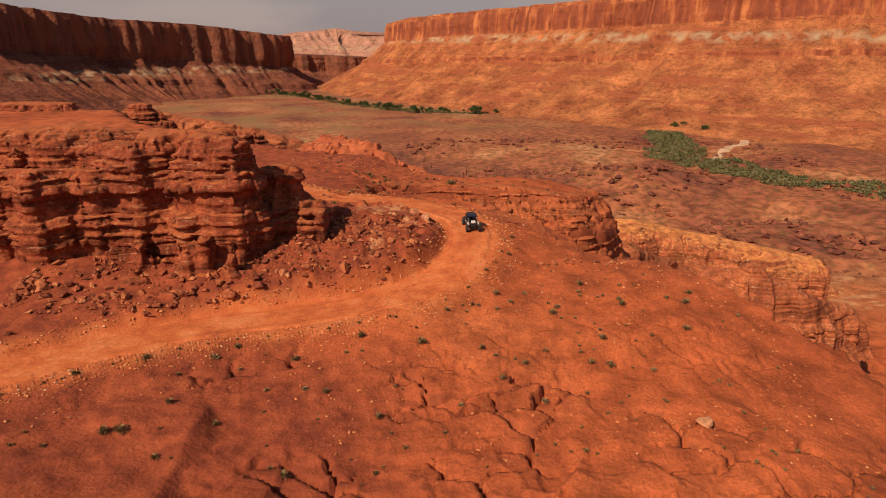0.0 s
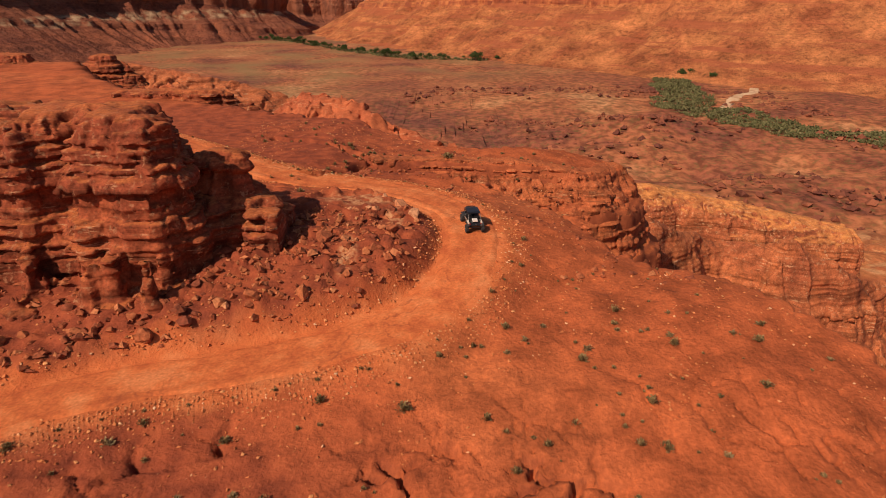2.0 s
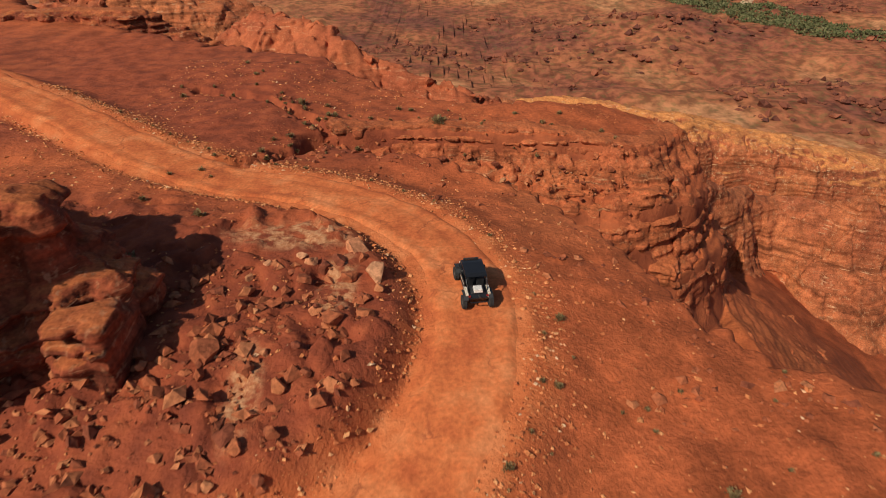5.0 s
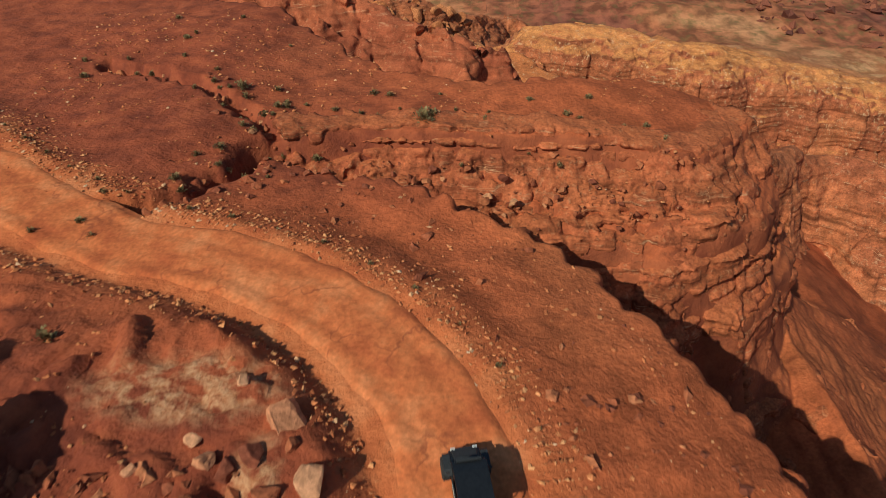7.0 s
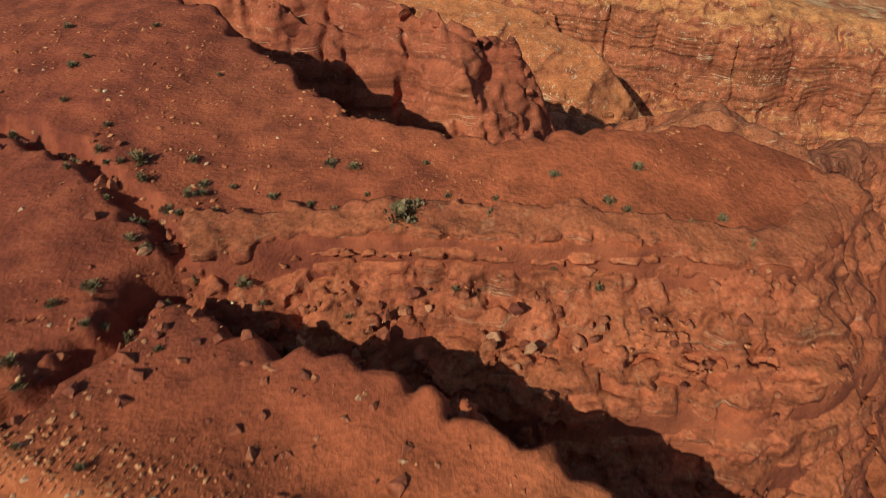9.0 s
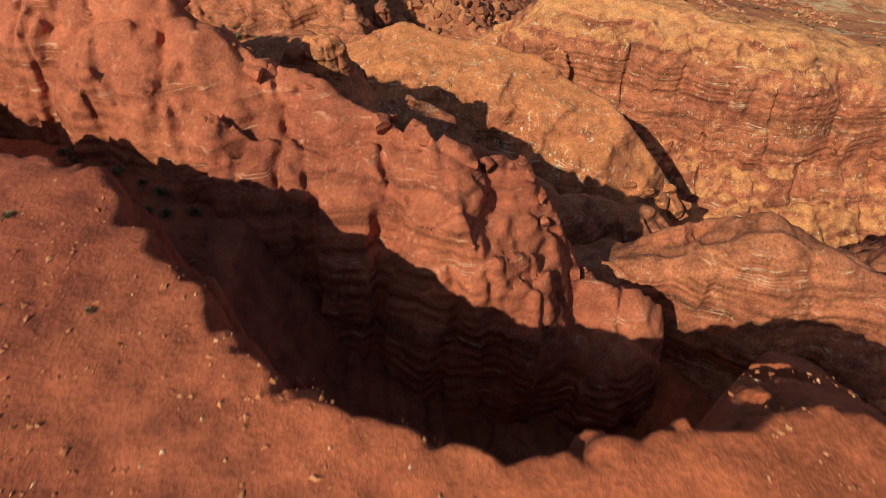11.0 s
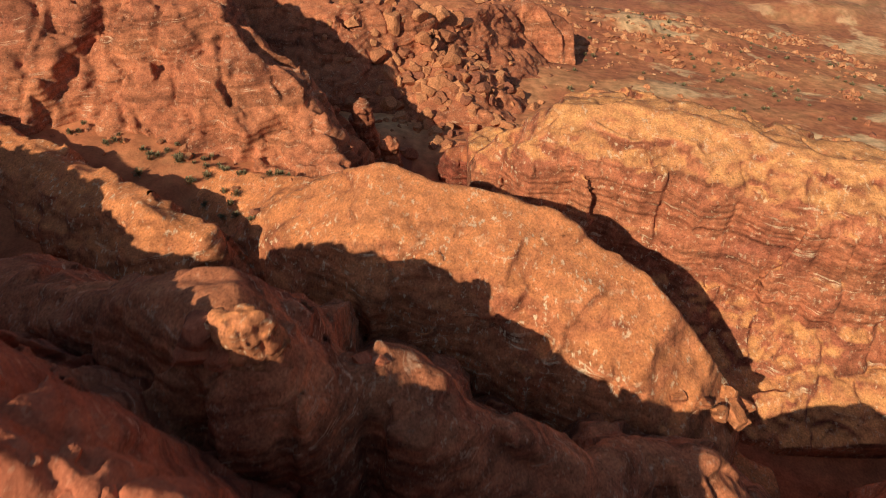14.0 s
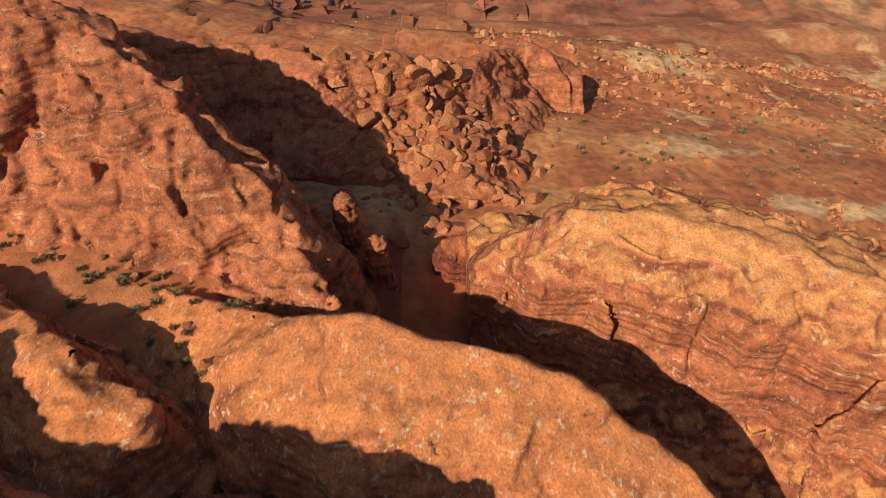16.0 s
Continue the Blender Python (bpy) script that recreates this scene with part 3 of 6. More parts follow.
def ground_build(t, b):
    wide = noise_at(t, 0.035, 5)
    mid = noise_at(t, 0.35, 6)
    fine = noise_at(t, 4.0, 8)
    near = ramp(t, wide, [(0.3, (0.30, 0.07, 0.024)), (0.5, RED_SAND), (0.7, (0.46, 0.135, 0.045))])
    near = mix(t, near, ramp(t, mid, [(0.38, grey(0.62)), (0.6, grey(1.15))]), 0.85, "MULTIPLY")
    near = mix(t, near, ramp(t, fine, [(0.38, grey(0.72)), (0.62, grey(1.18))]), 0.7, "MULTIPLY")
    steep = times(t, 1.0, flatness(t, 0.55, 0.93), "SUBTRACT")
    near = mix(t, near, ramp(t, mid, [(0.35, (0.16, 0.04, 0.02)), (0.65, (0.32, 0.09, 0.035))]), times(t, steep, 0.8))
    # dark stony soil; the same mask also carries a painted left-side dimming
    st = t.nodes.new("ShaderNodeAttribute")
    st.attribute_name = "stony_dim"
    near = mix(t, near, ramp(t, noise_at(t, 0.7, 7), [(0.36, (0.15, 0.034, 0.018)), (0.52, (0.25, 0.056, 0.025)), (0.68, (0.34, 0.085, 0.034))]), times(t, st.outputs["Fac"], 0.85))
    # bleached gravel on the rise inside the bend, and a washed-out streak below it
    for cx, cy, rx, ry in ((-6.6, 69.2, 4.2, 1.9), (-3.6, 64.6, 1.1, 3.4), (-6.4, 57.5, 0.9, 3.0)):
        g = t.nodes.new("ShaderNodeNewGeometry")
        mp = node(t, "ShaderNodeMapping")
        mp.inputs["Location"].default_value = (-cx / rx, -cy / ry, 0)
        mp.inputs["Scale"].default_value = (1 / rx, 1 / ry, 0)
        t.links.new(g.outputs["Position"], mp.inputs["Vector"])
        ln = t.nodes.new("ShaderNodeVectorMath")
        ln.operation = "LENGTH"
        t.links.new(mp.outputs["Vector"], ln.inputs[0])
        near_it = times(t, ramp(t, ln.outputs["Value"], [(0.5, grey(1)), (1.0, grey(0))]), ramp(t, noise_at(t, 1.6, 6), [(0.42, grey(0)), (0.56, grey(0.85))]))
        near = mix(t, near, ramp(t, fine, [(0.4, (0.42, 0.17, 0.07)), (0.6, (0.58, 0.31, 0.15))]), near_it)
    tr = t.nodes.new("ShaderNodeAttribute")
    tr.attribute_name = "track"
    near = mix(t, near, ramp(t, noise_at(t, 0.5, 6), [(0.34, (0.42, 0.10, 0.032)), (0.5, (0.55, 0.15, 0.046)), (0.66, (0.62, 0.21, 0.075))]), times(t, tr.outputs["Fac"], 0.85))
    # the valley: brown flats, pale benches, olive grass farther on
    big = noise_at(t, 0.008, 6)
    val = ramp(t, big, [(0.35, (0.17, 0.056, 0.036)), (0.45, (0.27, 0.085, 0.042)), (0.56, (0.36, 0.125, 0.052)), (0.68, (0.48, 0.23, 0.10))])
    val = mix(t, val, ramp(t, noise_at(t, 0.12, 8), [(0.4, grey(0.5)), (0.6, grey(1.35))]), 0.85, "MULTIPLY")
    val = mix(t, val, (0.12, 0.11, 0.035), times(t, ramp(t, noise_at(t, 0.2, 6), [(0.52, grey(0)), (0.62, grey(0.6))]), 0.7))
    grass = ramp(t, noise_at(t, 0.006, 7), [(0.35, (0.34, 0.125, 0.055)), (0.5, (0.30, 0.145, 0.06)), (0.58, (0.23, 0.15, 0.06)), (0.75, (0.40, 0.18, 0.08))])
    val = mix(t, val, grass, times(t, times(t, place(t, "Y", 650, 1100), place(t, "X", 250, 0)), ramp(t, noise_at(t, 0.01, 7), [(0.4, grey(0.0)), (0.62, grey(0.85))])))
    rim = ramp(t, noise_at(t, 0.05, 7), [(0.35, (0.32, 0.095, 0.038)), (0.48, (0.44, 0.14, 0.05)), (0.6, (0.52, 0.20, 0.07)), (0.72, (0.58, 0.27, 0.10))])
    rim = mix(t, rim, (0.66, 0.37, 0.16), times(t, place(t, "X", 30, 60), ramp(t, noise_at(t, 0.06, 8), [(0.54, grey(0)), (0.6, grey(0.9))])))
    rim = mix(t, rim, ramp(t, noise_at(t, 0.5, 7), [(0.38, grey(0.6)), (0.62, grey(1.25))]), 0.8, "MULTIPLY")
    val = mix(t, rim, val, place(t, "Y", 290, 370))
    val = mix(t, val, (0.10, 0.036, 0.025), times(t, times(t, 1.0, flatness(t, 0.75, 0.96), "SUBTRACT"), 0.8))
    low = times(t, place(t, "Z", -20, -28), place(t, "Y", 150, 200))
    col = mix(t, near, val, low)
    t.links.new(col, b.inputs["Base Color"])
    bump(t, b, mid, 0.3, 0.4)
    bump(t, b, fine, 0.9, 0.12)


GROUND = material("desert_ground", ground_build)


def road_build(t, b):
    col = ramp(t, noise_at(t, 0.5, 6), [(0.34, (0.42, 0.10, 0.032)), (0.5, (0.55, 0.15, 0.046)), (0.66, (0.62, 0.21, 0.075))])
    col = mix(t, col, ramp(t, noise_at(t, 5, 6), [(0.32, grey(0.68)), (0.68, grey(1.2))]), 0.8, "MULTIPLY")
    vo = node(t, "ShaderNodeTexVoronoi", Scale=0.45)
    vo.feature = "DISTANCE_TO_EDGE"
    warp = node(t, "ShaderNodeTexNoise", Scale=1.1, Detail=4)
    g = t.nodes.new("ShaderNodeNewGeometry")
    t.links.new(g.outputs["Position"], warp.inputs["Vector"])
    off = t.nodes.new("ShaderNodeVectorMath")
    off.operation = "MULTIPLY_ADD"
    off.inputs[1].default_value = (1.8, 1.8, 0)
    t.links.new(warp.outputs["Color"], off.inputs[0])
    t.links.new(g.outputs["Position"], off.inputs[2])
    t.links.new(off.outputs["Vector"], vo.inputs["Vector"])
    gap = times(t, ramp(t, vo.outputs["Distance"], [(0.0, grey(1)), (0.035, grey(0))]), ramp(t, noise_at(t, 0.3, 3), [(0.52, grey(0)), (0.6, grey(1))]))
    col = mix(t, col, (0.24, 0.06, 0.025), times(t, gap, 0.7))
    t.links.new(col, b.inputs["Base Color"])
    bump(t, b, gap, -0.5, 0.08)
    bump(t, b, noise_at(t, 2.5, 7), 0.5, 0.1)


DIRT_ROAD = material("packed_dirt", road_build)


def mesa_build(rock_dark, rock_mid, slope_a, slope_b, rim_z, pale_z):
    """Dark cliff on top, a talus slope below it with pale beds at a height of its own."""
    def build(t, b):
        streak = noise_at(t, 0.05, 6, (1, 1, 0.12))
        beds_at = noise_at(t, 0.1, 4, (0.04, 0.04, 1))
        cliff = ramp(t, streak, [(0.42, rock_dark), (0.53, rock_mid), (0.64, slope_b)])
        slope = ramp(t, noise_at(t, 0.02, 6), [(0.36, slope_a), (0.62, slope_b)])
        slope = mix(t, slope, ramp(t, noise_at(t, 0.03, 7, (1, 1, 0.15)), [(0.38, grey(0.6)), (0.6, grey(1.12))]), 0.7, "MULTIPLY")
        slope = mix(t, slope, ramp(t, noise_at(t, 0.15, 8), [(0.38, grey(0.4)), (0.5, grey(1.0)), (0.66, grey(1.2))]), 0.5, "MULTIPLY")
        slope = mix(t, slope, ramp(t, noise_at(t, 0.6, 6), [(0.36, grey(0.5)), (0.46, grey(1.0)), (0.64, grey(1.2))]), 0.6, "MULTIPLY")
        slope = mix(t, slope, rock_mid, times(t, ramp(t, beds_at, [(0.52, grey(0)), (0.56, grey(0.9))]), ramp(t, noise_at(t, 0.008, 4), [(0.42, grey(0)), (0.52, grey(1))])))
        beds = noise_at(t, 0.16, 5, (0.05, 0.05, 1))
        slope = mix(t, slope, ramp(t, beds, [(0.36, grey(0.62)), (0.5, grey(1.05))]), 0.35, "MULTIPLY")
        pale = times(t, place(t, "Z", pale_z - 16, pale_z - 8), place(t, "Z", pale_z + 10, pale_z + 2))
        slope = mix(t, slope, (0.42, 0.30, 0.17), times(t, pale, ramp(t, noise_at(t, 0.03, 6), [(0.45, grey(0)), (0.6, grey(0.9))])))
        steep = times(t, 1.0, flatness(t, 0.35, 0.6), "SUBTRACT")
        col = mix(t, slope, cliff, steep)
        t.links.new(col, b.inputs["Base Color"])
        bump(t, b, noise_at(t, 0.06, 9), 1.0, 9.0)
        bump(t, b, noise_at(t, 0.45, 5), 0.8, 2.0)
    return build


# one rock, two tints: the right mesa coloured as sunlit, the left as shaded
MESA_RIGHT = material("mesa_rock_lit_tint", mesa_build((0.24, 0.07, 0.035), (0.34, 0.10, 0.042), (0.31, 0.092, 0.036), (0.54, 0.20, 0.072), 100, 34))
MESA_LEFT = material("mesa_rock_shade_tint", mesa_build((0.16, 0.06, 0.035), (0.24, 0.085, 0.045), (0.16, 0.052, 0.03), (0.25, 0.082, 0.04), 60, -45))
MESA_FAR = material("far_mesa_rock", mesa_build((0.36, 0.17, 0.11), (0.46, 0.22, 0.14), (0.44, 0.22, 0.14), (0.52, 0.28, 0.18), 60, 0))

# ---- ground: one sheet to the horizon ----
def spread(lo, hi, step, near_end, far_end):
    up, s = [hi], step
    while up[-1] < far_end:
        s *= 1.022 if up[-1] < hi + 190 else 1.05
        up.append(up[-1] + s)
    down, s = [lo], step
    while down[-1] > near_end:
        s *= 1.028 if down[-1] > lo - 60 else 1.06
        down.append(down[-1] - s)
    return np.array(down[:0:-1] + list(np.arange(lo, hi, step)) + up)


gx, gy = np.meshgrid(spread(-30, 34, 0.2, -3400, 3400), spread(28, 104, 0.2, -600, 4600), indexing="ij")
gz = ground_height(gx, gy)
# the sheet lies lower where bodies of rock cover it
d1, d2 = to_outline(gx, gy, NEAR_BENCH), to_outline(gx, gy, FAR_BENCH)
gz = gz - 0.7 * smooth(0.3, 0.9, d2) * smooth(15, 12, d2) * smooth(1.2, 2.0, d1) * smooth(-7, -5, gx) * (gy < 105) * (gx < 45) * (gz > -12)
w, h = gx.shape
idx = np.arange(w * h).reshape(w, h)
quads = np.stack([idx[:-1, :-1], idx[1:, :-1], idx[1:, 1:], idx[:-1, 1:]], -1).reshape(-1, 4)
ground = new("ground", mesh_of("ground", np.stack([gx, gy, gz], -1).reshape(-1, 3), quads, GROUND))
track = ground.data.attributes.new("track", "FLOAT", "POINT")
track.data.foreach_set("value", (smooth(4.2, 2.2, to_line(gx, gy, ROAD)[0] + 0.9 * fbm(gx, gy, 1.6, 3, 62))).astype(np.float32).ravel())
stony_dim = ground.data.attributes.new("stony_dim", "FLOAT", "POINT")
# stony soil on the rubble slope inside the bend
soil_dim = smooth(-2.3, -3.6, to_outline(gx, gy, INNER) + 0.6 * fbm(gx, gy, 2, 3, 63)) * smooth(84, 74, gy) * (1 - 0.6 * smooth(64, 70, gy + 0.4 * gx))
# brightness falloff towards -x, painted into the ground colour on top of the soil
soil_dim = np.maximum(soil_dim, 0.9 * smooth(12, -14, gx + 8 * fbm(gx, gy, 9, 3, 64)) * (smooth(50, 40, gy) + smooth(80, 86, gy) * smooth(130, 110, gy)))
stony_dim.data.foreach_set("value", soil_dim.astype(np.float32).ravel())
tagged(ground, "red desert sand and slickrock benches above a wide canyon valley", "ground", kind="structure")


# ---- dirt road ----
def glide(line, step):
    """A smooth curve through the points, in even steps."""
    p = [Vector(q) for q in line]
    p = [p[0] * 2 - p[1]] + p + [p[-1] * 2 - p[-2]]
    out = []
    for a, b, c, d in zip(p[:-3], p[1:-2], p[2:-1], p[3:]):
        n = max(2, int((c - b).length / step))
        for i in range(n):
            t = i / n
            out.append(0.5 * ((2 * b) + (c - a) * t + (2 * a - 5 * b + 4 * c - d) * t * t + (3 * b - a - 3 * c + d) * t ** 3))
    return np.array(out + [p[-2]])


def strip(name, line, half, cols, step, lift, material_, label, category, edge=0.5, seed=3):
    c = glide(line, step)
    tan = np.gradient(c[:, :2], axis=0)
    tan /= np.linalg.norm(tan, axis=1)[:, None]
    nor = np.stack([-tan[:, 1], tan[:, 0]], 1)
    s = np.linspace(-1, 1, cols)
    x = c[:, None, 0] + nor[:, None, 0] * s * half
    y = c[:, None, 1] + nor[:, None, 1] * s * half
    wob = 1 + edge * 0.25 * fbm(x, y, 2.5, 3, seed)
    x = c[:, None, 0] + nor[:, None, 0] * s * half * wob
    y = c[:, None, 1] + nor[:, None, 1] * s * half * wob
    z = lift(x, y, c[:, None, 2] + 0 * x, np.abs(s)[None] + 0 * x)
    n, m = x.shape
    i = np.arange(n * m).reshape(n, m)
    q = np.stack([i[:-1, :-1], i[:-1, 1:], i[1:, 1:], i[1:, :-1]], -1).reshape(-1, 4)[:, ::-1]
    ob = new(name, mesh_of(name, np.stack([x, y, z], -1).reshape(-1, 3), q, material_))
    return tagged(ob, label, category, kind="structure")


def road_lift(x, y, z, s):
    rut = -0.05 * np.exp(-((s - 0.42) / 0.12) ** 2)
    return z + 0.03 + rut + 0.04 * fbm(x, y, 1.2, 3, 61) - 0.22 * smooth(0.72, 1.0, s)


strip("dirt_road", ROAD, 2.25, 26, 0.35, road_lift, DIRT_ROAD, "packed orange dirt track curving along the cliff edge", "road", 0.9)

# ---- rock bodies ----
def butte_height(x, y):
    main = [(-70, 61.5), (-46, 60.4), (-36, 59.2), (-31.8, 58.8), (-31, 60.5), (-29.8, 58), (-29.4, 55.6), (-27.4, 55), (-26.4, 57.6), (-24.6, 57.8), (-24, 55.4), (-21, 54.8), (-19, 55.6), (-17.4, 58.6), (-17.6, 60.6), (-19.4, 61.4), (-25, 64.5), (-36, 66), (-70, 68)]
    terrace = [(-70, 58), (-46, 56.6), (-36, 55.8), (-31.4, 55.8), (-29, 57), (-29, 66), (-70, 67)]
    knob = [(-17.6, 60), (-16, 59.6), (-14.6, 61), (-15.4, 62.6), (-17.4, 62.4)]
    apron = [(-70, 58.5), (-40, 57), (-34, 56.2), (-29, 54.8), (-26, 55.2), (-22, 54.6), (-19, 56), (-14, 58.2), (-12.4, 58.6), (-13.4, 62.5), (-18, 65), (-36, 68), (-70, 70)]
    wob = lobes(x, y, 5.0, 301) * 0.9 + lobes(x, y, 2.2, 302) * 0.45 + 0.5 * fbm(x, y, 3, 3, 303)
    d = to_outline(x, y, main) - wob
    z = 10.5 + 0.7 * fbm(x, y, 6, 3, 305) - 0.9 * smooth(-3, 0, d) - np.interp(d, [-0.6, 0, 0.3, 0.6, 0.9, 1.2, 1.6, 4], [0, 0.5, 3, 4.4, 7, 8, 10.5, 16])
    d = to_outline(x, y, terrace) - wob
    z = np.maximum(z, 7.5 + 0.5 * fbm(x, y, 5, 3, 307) - np.interp(d, [-0.6, 0, 0.3, 0.6, 0.9, 1.2, 1.6, 4], [0, 0.4, 2.2, 3.2, 5, 6, 8.5, 13]))
    d = to_outline(x, y, knob) - 0.4 * wob
    z = np.maximum(z, 7.2 - np.interp(d, [-0.8, 0, 0.4, 0.9, 2.2, 3.4, 9], [0, 0.4, 1.8, 2.6, 4.4, 8, 30]))
    d = to_outline(x, y, apron) - wob
    z = np.maximum(z, 3.4 + 0.03 * (x + 20) + 0.6 * smooth(-17, -21, x) - np.interp(d, [-3, -1, 0, 0.5, 1, 2], [0, 0.4, 0.9, 2.2, 3.6, 7]) - 2 * np.maximum(0, d - 2))
    return z


rock("sandstone_butte", butte_height, (-64, -11, 47, 72, -2.8, 12.6), 0.165, 0.45, ROCK_RED, "layered red sandstone butte with dark ledges beside the road", 2.2, 0.42, 310, 0.5, 0.6, (("base_ledge", 0.4), ("lower_ledge", 2.6), ("wall_ledge", 5.2), ("upper_ledge", 7.6), ("cap_ledge", 99)))

FIN_FRONT = [(-84, 158, -4), (-66, 152.5, -2), (-54, 147, -0.5), (-46, 143, -2), (-41, 140.5, -4.8), (-37, 138.5, -6), (-32.5, 137, -5.8), (-29, 135.3, -2.4), (-25, 133.5, 0.6), (-19, 131, -0.5), (-15, 129.4, -0.6), (-11, 127.4, -2.4), (-7, 125.8, -5), (-3.6, 125, -5.6), (0.5, 122.6, -6.2), (4.5, 120.6, -6.8), (7.6, 120.6, -8.4), (9.4, 120, -9.3), (11.6, 119, -12.5), (13.5, 118.6, -17)]
fin_height = crest(FIN_FRONT, ([0, 0.8, 2, 4, 9, 14], [0, 1.2, 4.6, 11, 19, 27]), ([0, 2, 4, 6, 7.2, 8.4, 11, 15], [0, 0.6, 1.5, 3.0, 5.0, 9.5, 18, 28]), 320, 0.8, 4.4, 0.5)
rock("sandstone_fin", fin_height, (-46, 20, 106, 147, -27, 5), 0.25, 0.1, ROCK_FIN, "weathered red sandstone fin with knobbly pinnacles above a dark chasm", 4.4, 0.32, 330, 2.2, 0.7, (("lower_wall", -12), ("upper_wall", -7.5), ("pinnacle_crest", 99)))
rock("sandstone_fin", fin_height, (-76, -45, 126, 166, -20, 5), 0.45, 0.2, ROCK_FIN, "red sandstone fin behind the bench, joined to the pinnacles", 4.4, 0.32, 330, 2.2, 0.7, (("lower_wall", -7.5), ("pinnacle_crest", 99)))
RIDGE_EAST = [(12.5, 123, -21.5), (17, 122.4, -20.6), (21, 121.8, -19), (28, 121.2, -16), (37, 118.6, -18.4), (42, 121, -22), (48, 128, -25.5), (54, 130.5, -27.8), (60, 127, -26.6), (64, 122.4, -23.8), (74, 121, -30), (90, 130, -37)]
rock("sandstone_ridge", crest(RIDGE_EAST, ([0, 3, 6, 9, 14], [0, 2, 6, 12, 22]), ([0, 1.5, 3, 5, 9, 16], [0, 0.8, 4, 10, 15, 21]), 340, 1.0, 4.0),
     (8, 96, 98, 142, -48, -12), 0.4, 0.3, ROCK_CLIFF, "rounded orange sandstone ridge running out along the canyon", 4.5, 0.26, 350, 1.3, 0.4, (("lower_flank", -30), ("upper_flank", -22), ("ridge_crest", 99)))
SHADE_RIDGE = [(-34, 150, -20), (-25, 146, -18), (-18, 142, -14), (-11, 138.8, -10.4), (-8.2, 137.7, -9.4), (-4.4, 135.8, -11), (-1.6, 136.4, -14.8), (0.2, 137.4, -16.2), (4, 134.5, -17), (9, 135, -20.5), (15.5, 134.4, -26), (20, 137, -27.6), (25, 136, -29.2), (31, 131.5, -33), (46, 125, -40)]
shade_height = crest(SHADE_RIDGE, ([0, 2, 4, 8, 15], [0, 1, 4, 11, 20]), ([0, 2, 4, 8, 15], [0, 1, 4, 11, 20]), 360, 0.6, 3.5)
rock("sandstone_ridge", shade_height, (-34, 48, 124, 154, -44, -3), 0.35, 0.15, ROCK_CLIFF, "smooth dark sandstone ridge lying in the shadow of the fin", 5.0, 0.3, 370, 1.3, 0.0, (("lower_flank", -22), ("ridge_crest", 99)))
SLAB = [(-30, 178, -33), (-21, 173.5, -31), (-13.5, 170, -29), (-7, 166.5, -25.8), (-1, 164.6, -23), (6, 163, -24), (14.3, 160.6, -25), (22, 155.3, -26.7), (26.6, 150.4, -28.8), (29.4, 147.9, -31.8), (33, 145.6, -36.5), (34.6, 144.6, -44)]
slab_height = crest(SLAB, ([0, 0.8, 1.5, 2.5, 4, 8], [0, 1, 5, 14, 20, 26]), ([0, 5, 9, 12, 16, 20], [0, 0.5, 1.5, 4.2, 12, 20]), 380, 0.7, 3.2)
rock("sandstone_fin", slab_height, (-32, 38, 138, 178, -50, -19), 0.32, 0.12, ROCK_ORANGE, "bright orange sandstone fin with a pebbled slab top", 4.5, 0.12, 390, 1.5, 0.0, (("fin_wall", -31), ("slab_top", 99)))
WEST_RIDGE = [(-60, 180, -22), (-39, 169.8, -25), (-30, 164.6, -24.8), (-22, 158.8, -23.8), (-17.6, 156.6, -24.6), (-14.5, 155, -31)]
rock("sandstone_ridge", crest(WEST_RIDGE, ([0, 2, 3.5, 8], [0, 0.8, 5, 12]), ([0, 3, 6, 10], [0, 1.2, 3.6, 9]), 400, 0.6, 3.0),
     (-54, -8, 144, 184, -40, -16), 0.35, 0.15, ROCK_ORANGE, "low pebbled sandstone ridge half in shade", 4.0, 0.25, 410, 1.3, 0.0, (("lower_flank", -24), ("ridge_crest", 99)))
DOME = [(12.5, 189, -40), (15.5, 184, -32), (18.5, 182, -28.6), (27, 179.8, -27.2), (36, 176.6, -27), (43, 173, -27.6), (52, 168.6, -27.8), (60, 168.4, -29), (66, 168, -30.4), (72, 166, -31), (96, 160, -35)]
rock("sandstone_fin", crest(DOME, ([0, 5, 9, 15, 30], [0, 1.6, 4, 12, 28]), ([0, 4, 7.2, 8.3, 9.2, 11, 15, 24], [0, 0.8, 2.4, 4.0, 9.5, 13.5, 17, 21]), 420, 0.7, 3.4),
     (8, 100, 146, 196, -56, -22), 0.36, 0.34, ROCK_CAP, "broad pale-topped orange sandstone fin with banded walls", 3.6, 0.22, 430, 1.5, 0.6, (("banded_wall", -33), ("cap_slab", 99)))
WEST_WALL = [(-90, 206, -2), (-50, 203, -9), (-34, 200, -14.5), (-26, 194, -17.8), (-19, 188.4, -22.6), (-12.4, 184, -26.4), (-9.2, 179.4, -29)]
west_height = crest(WEST_WALL, ([0, 3, 5, 8, 12], [0, 2.5, 9, 20, 30]), ([0, 4, 8, 11, 15, 20, 26], [0, 1, 2.8, 6, 8.6, 11, 17]), 440, 0.8, 3.6)
rock("sandstone_wall", west_height,
     (-92, 10, 160, 216, -50, 0), 0.42, 0.28, ROCK_CLIFF, "steep orange sandstone canyon wall with overhanging noses", 5.5, 0.42, 450, 1.8, 1.0, (("lower_wall", -27), ("upper_wall", 99)))
BACK_KNOLL = [(-70, 222, -30), (-40, 228, -34), (-25, 230, -37), (-12, 224.5, -36.5), (-2, 229, -39), (8, 236, -45), (20, 254, -52), (27, 256, -53)]
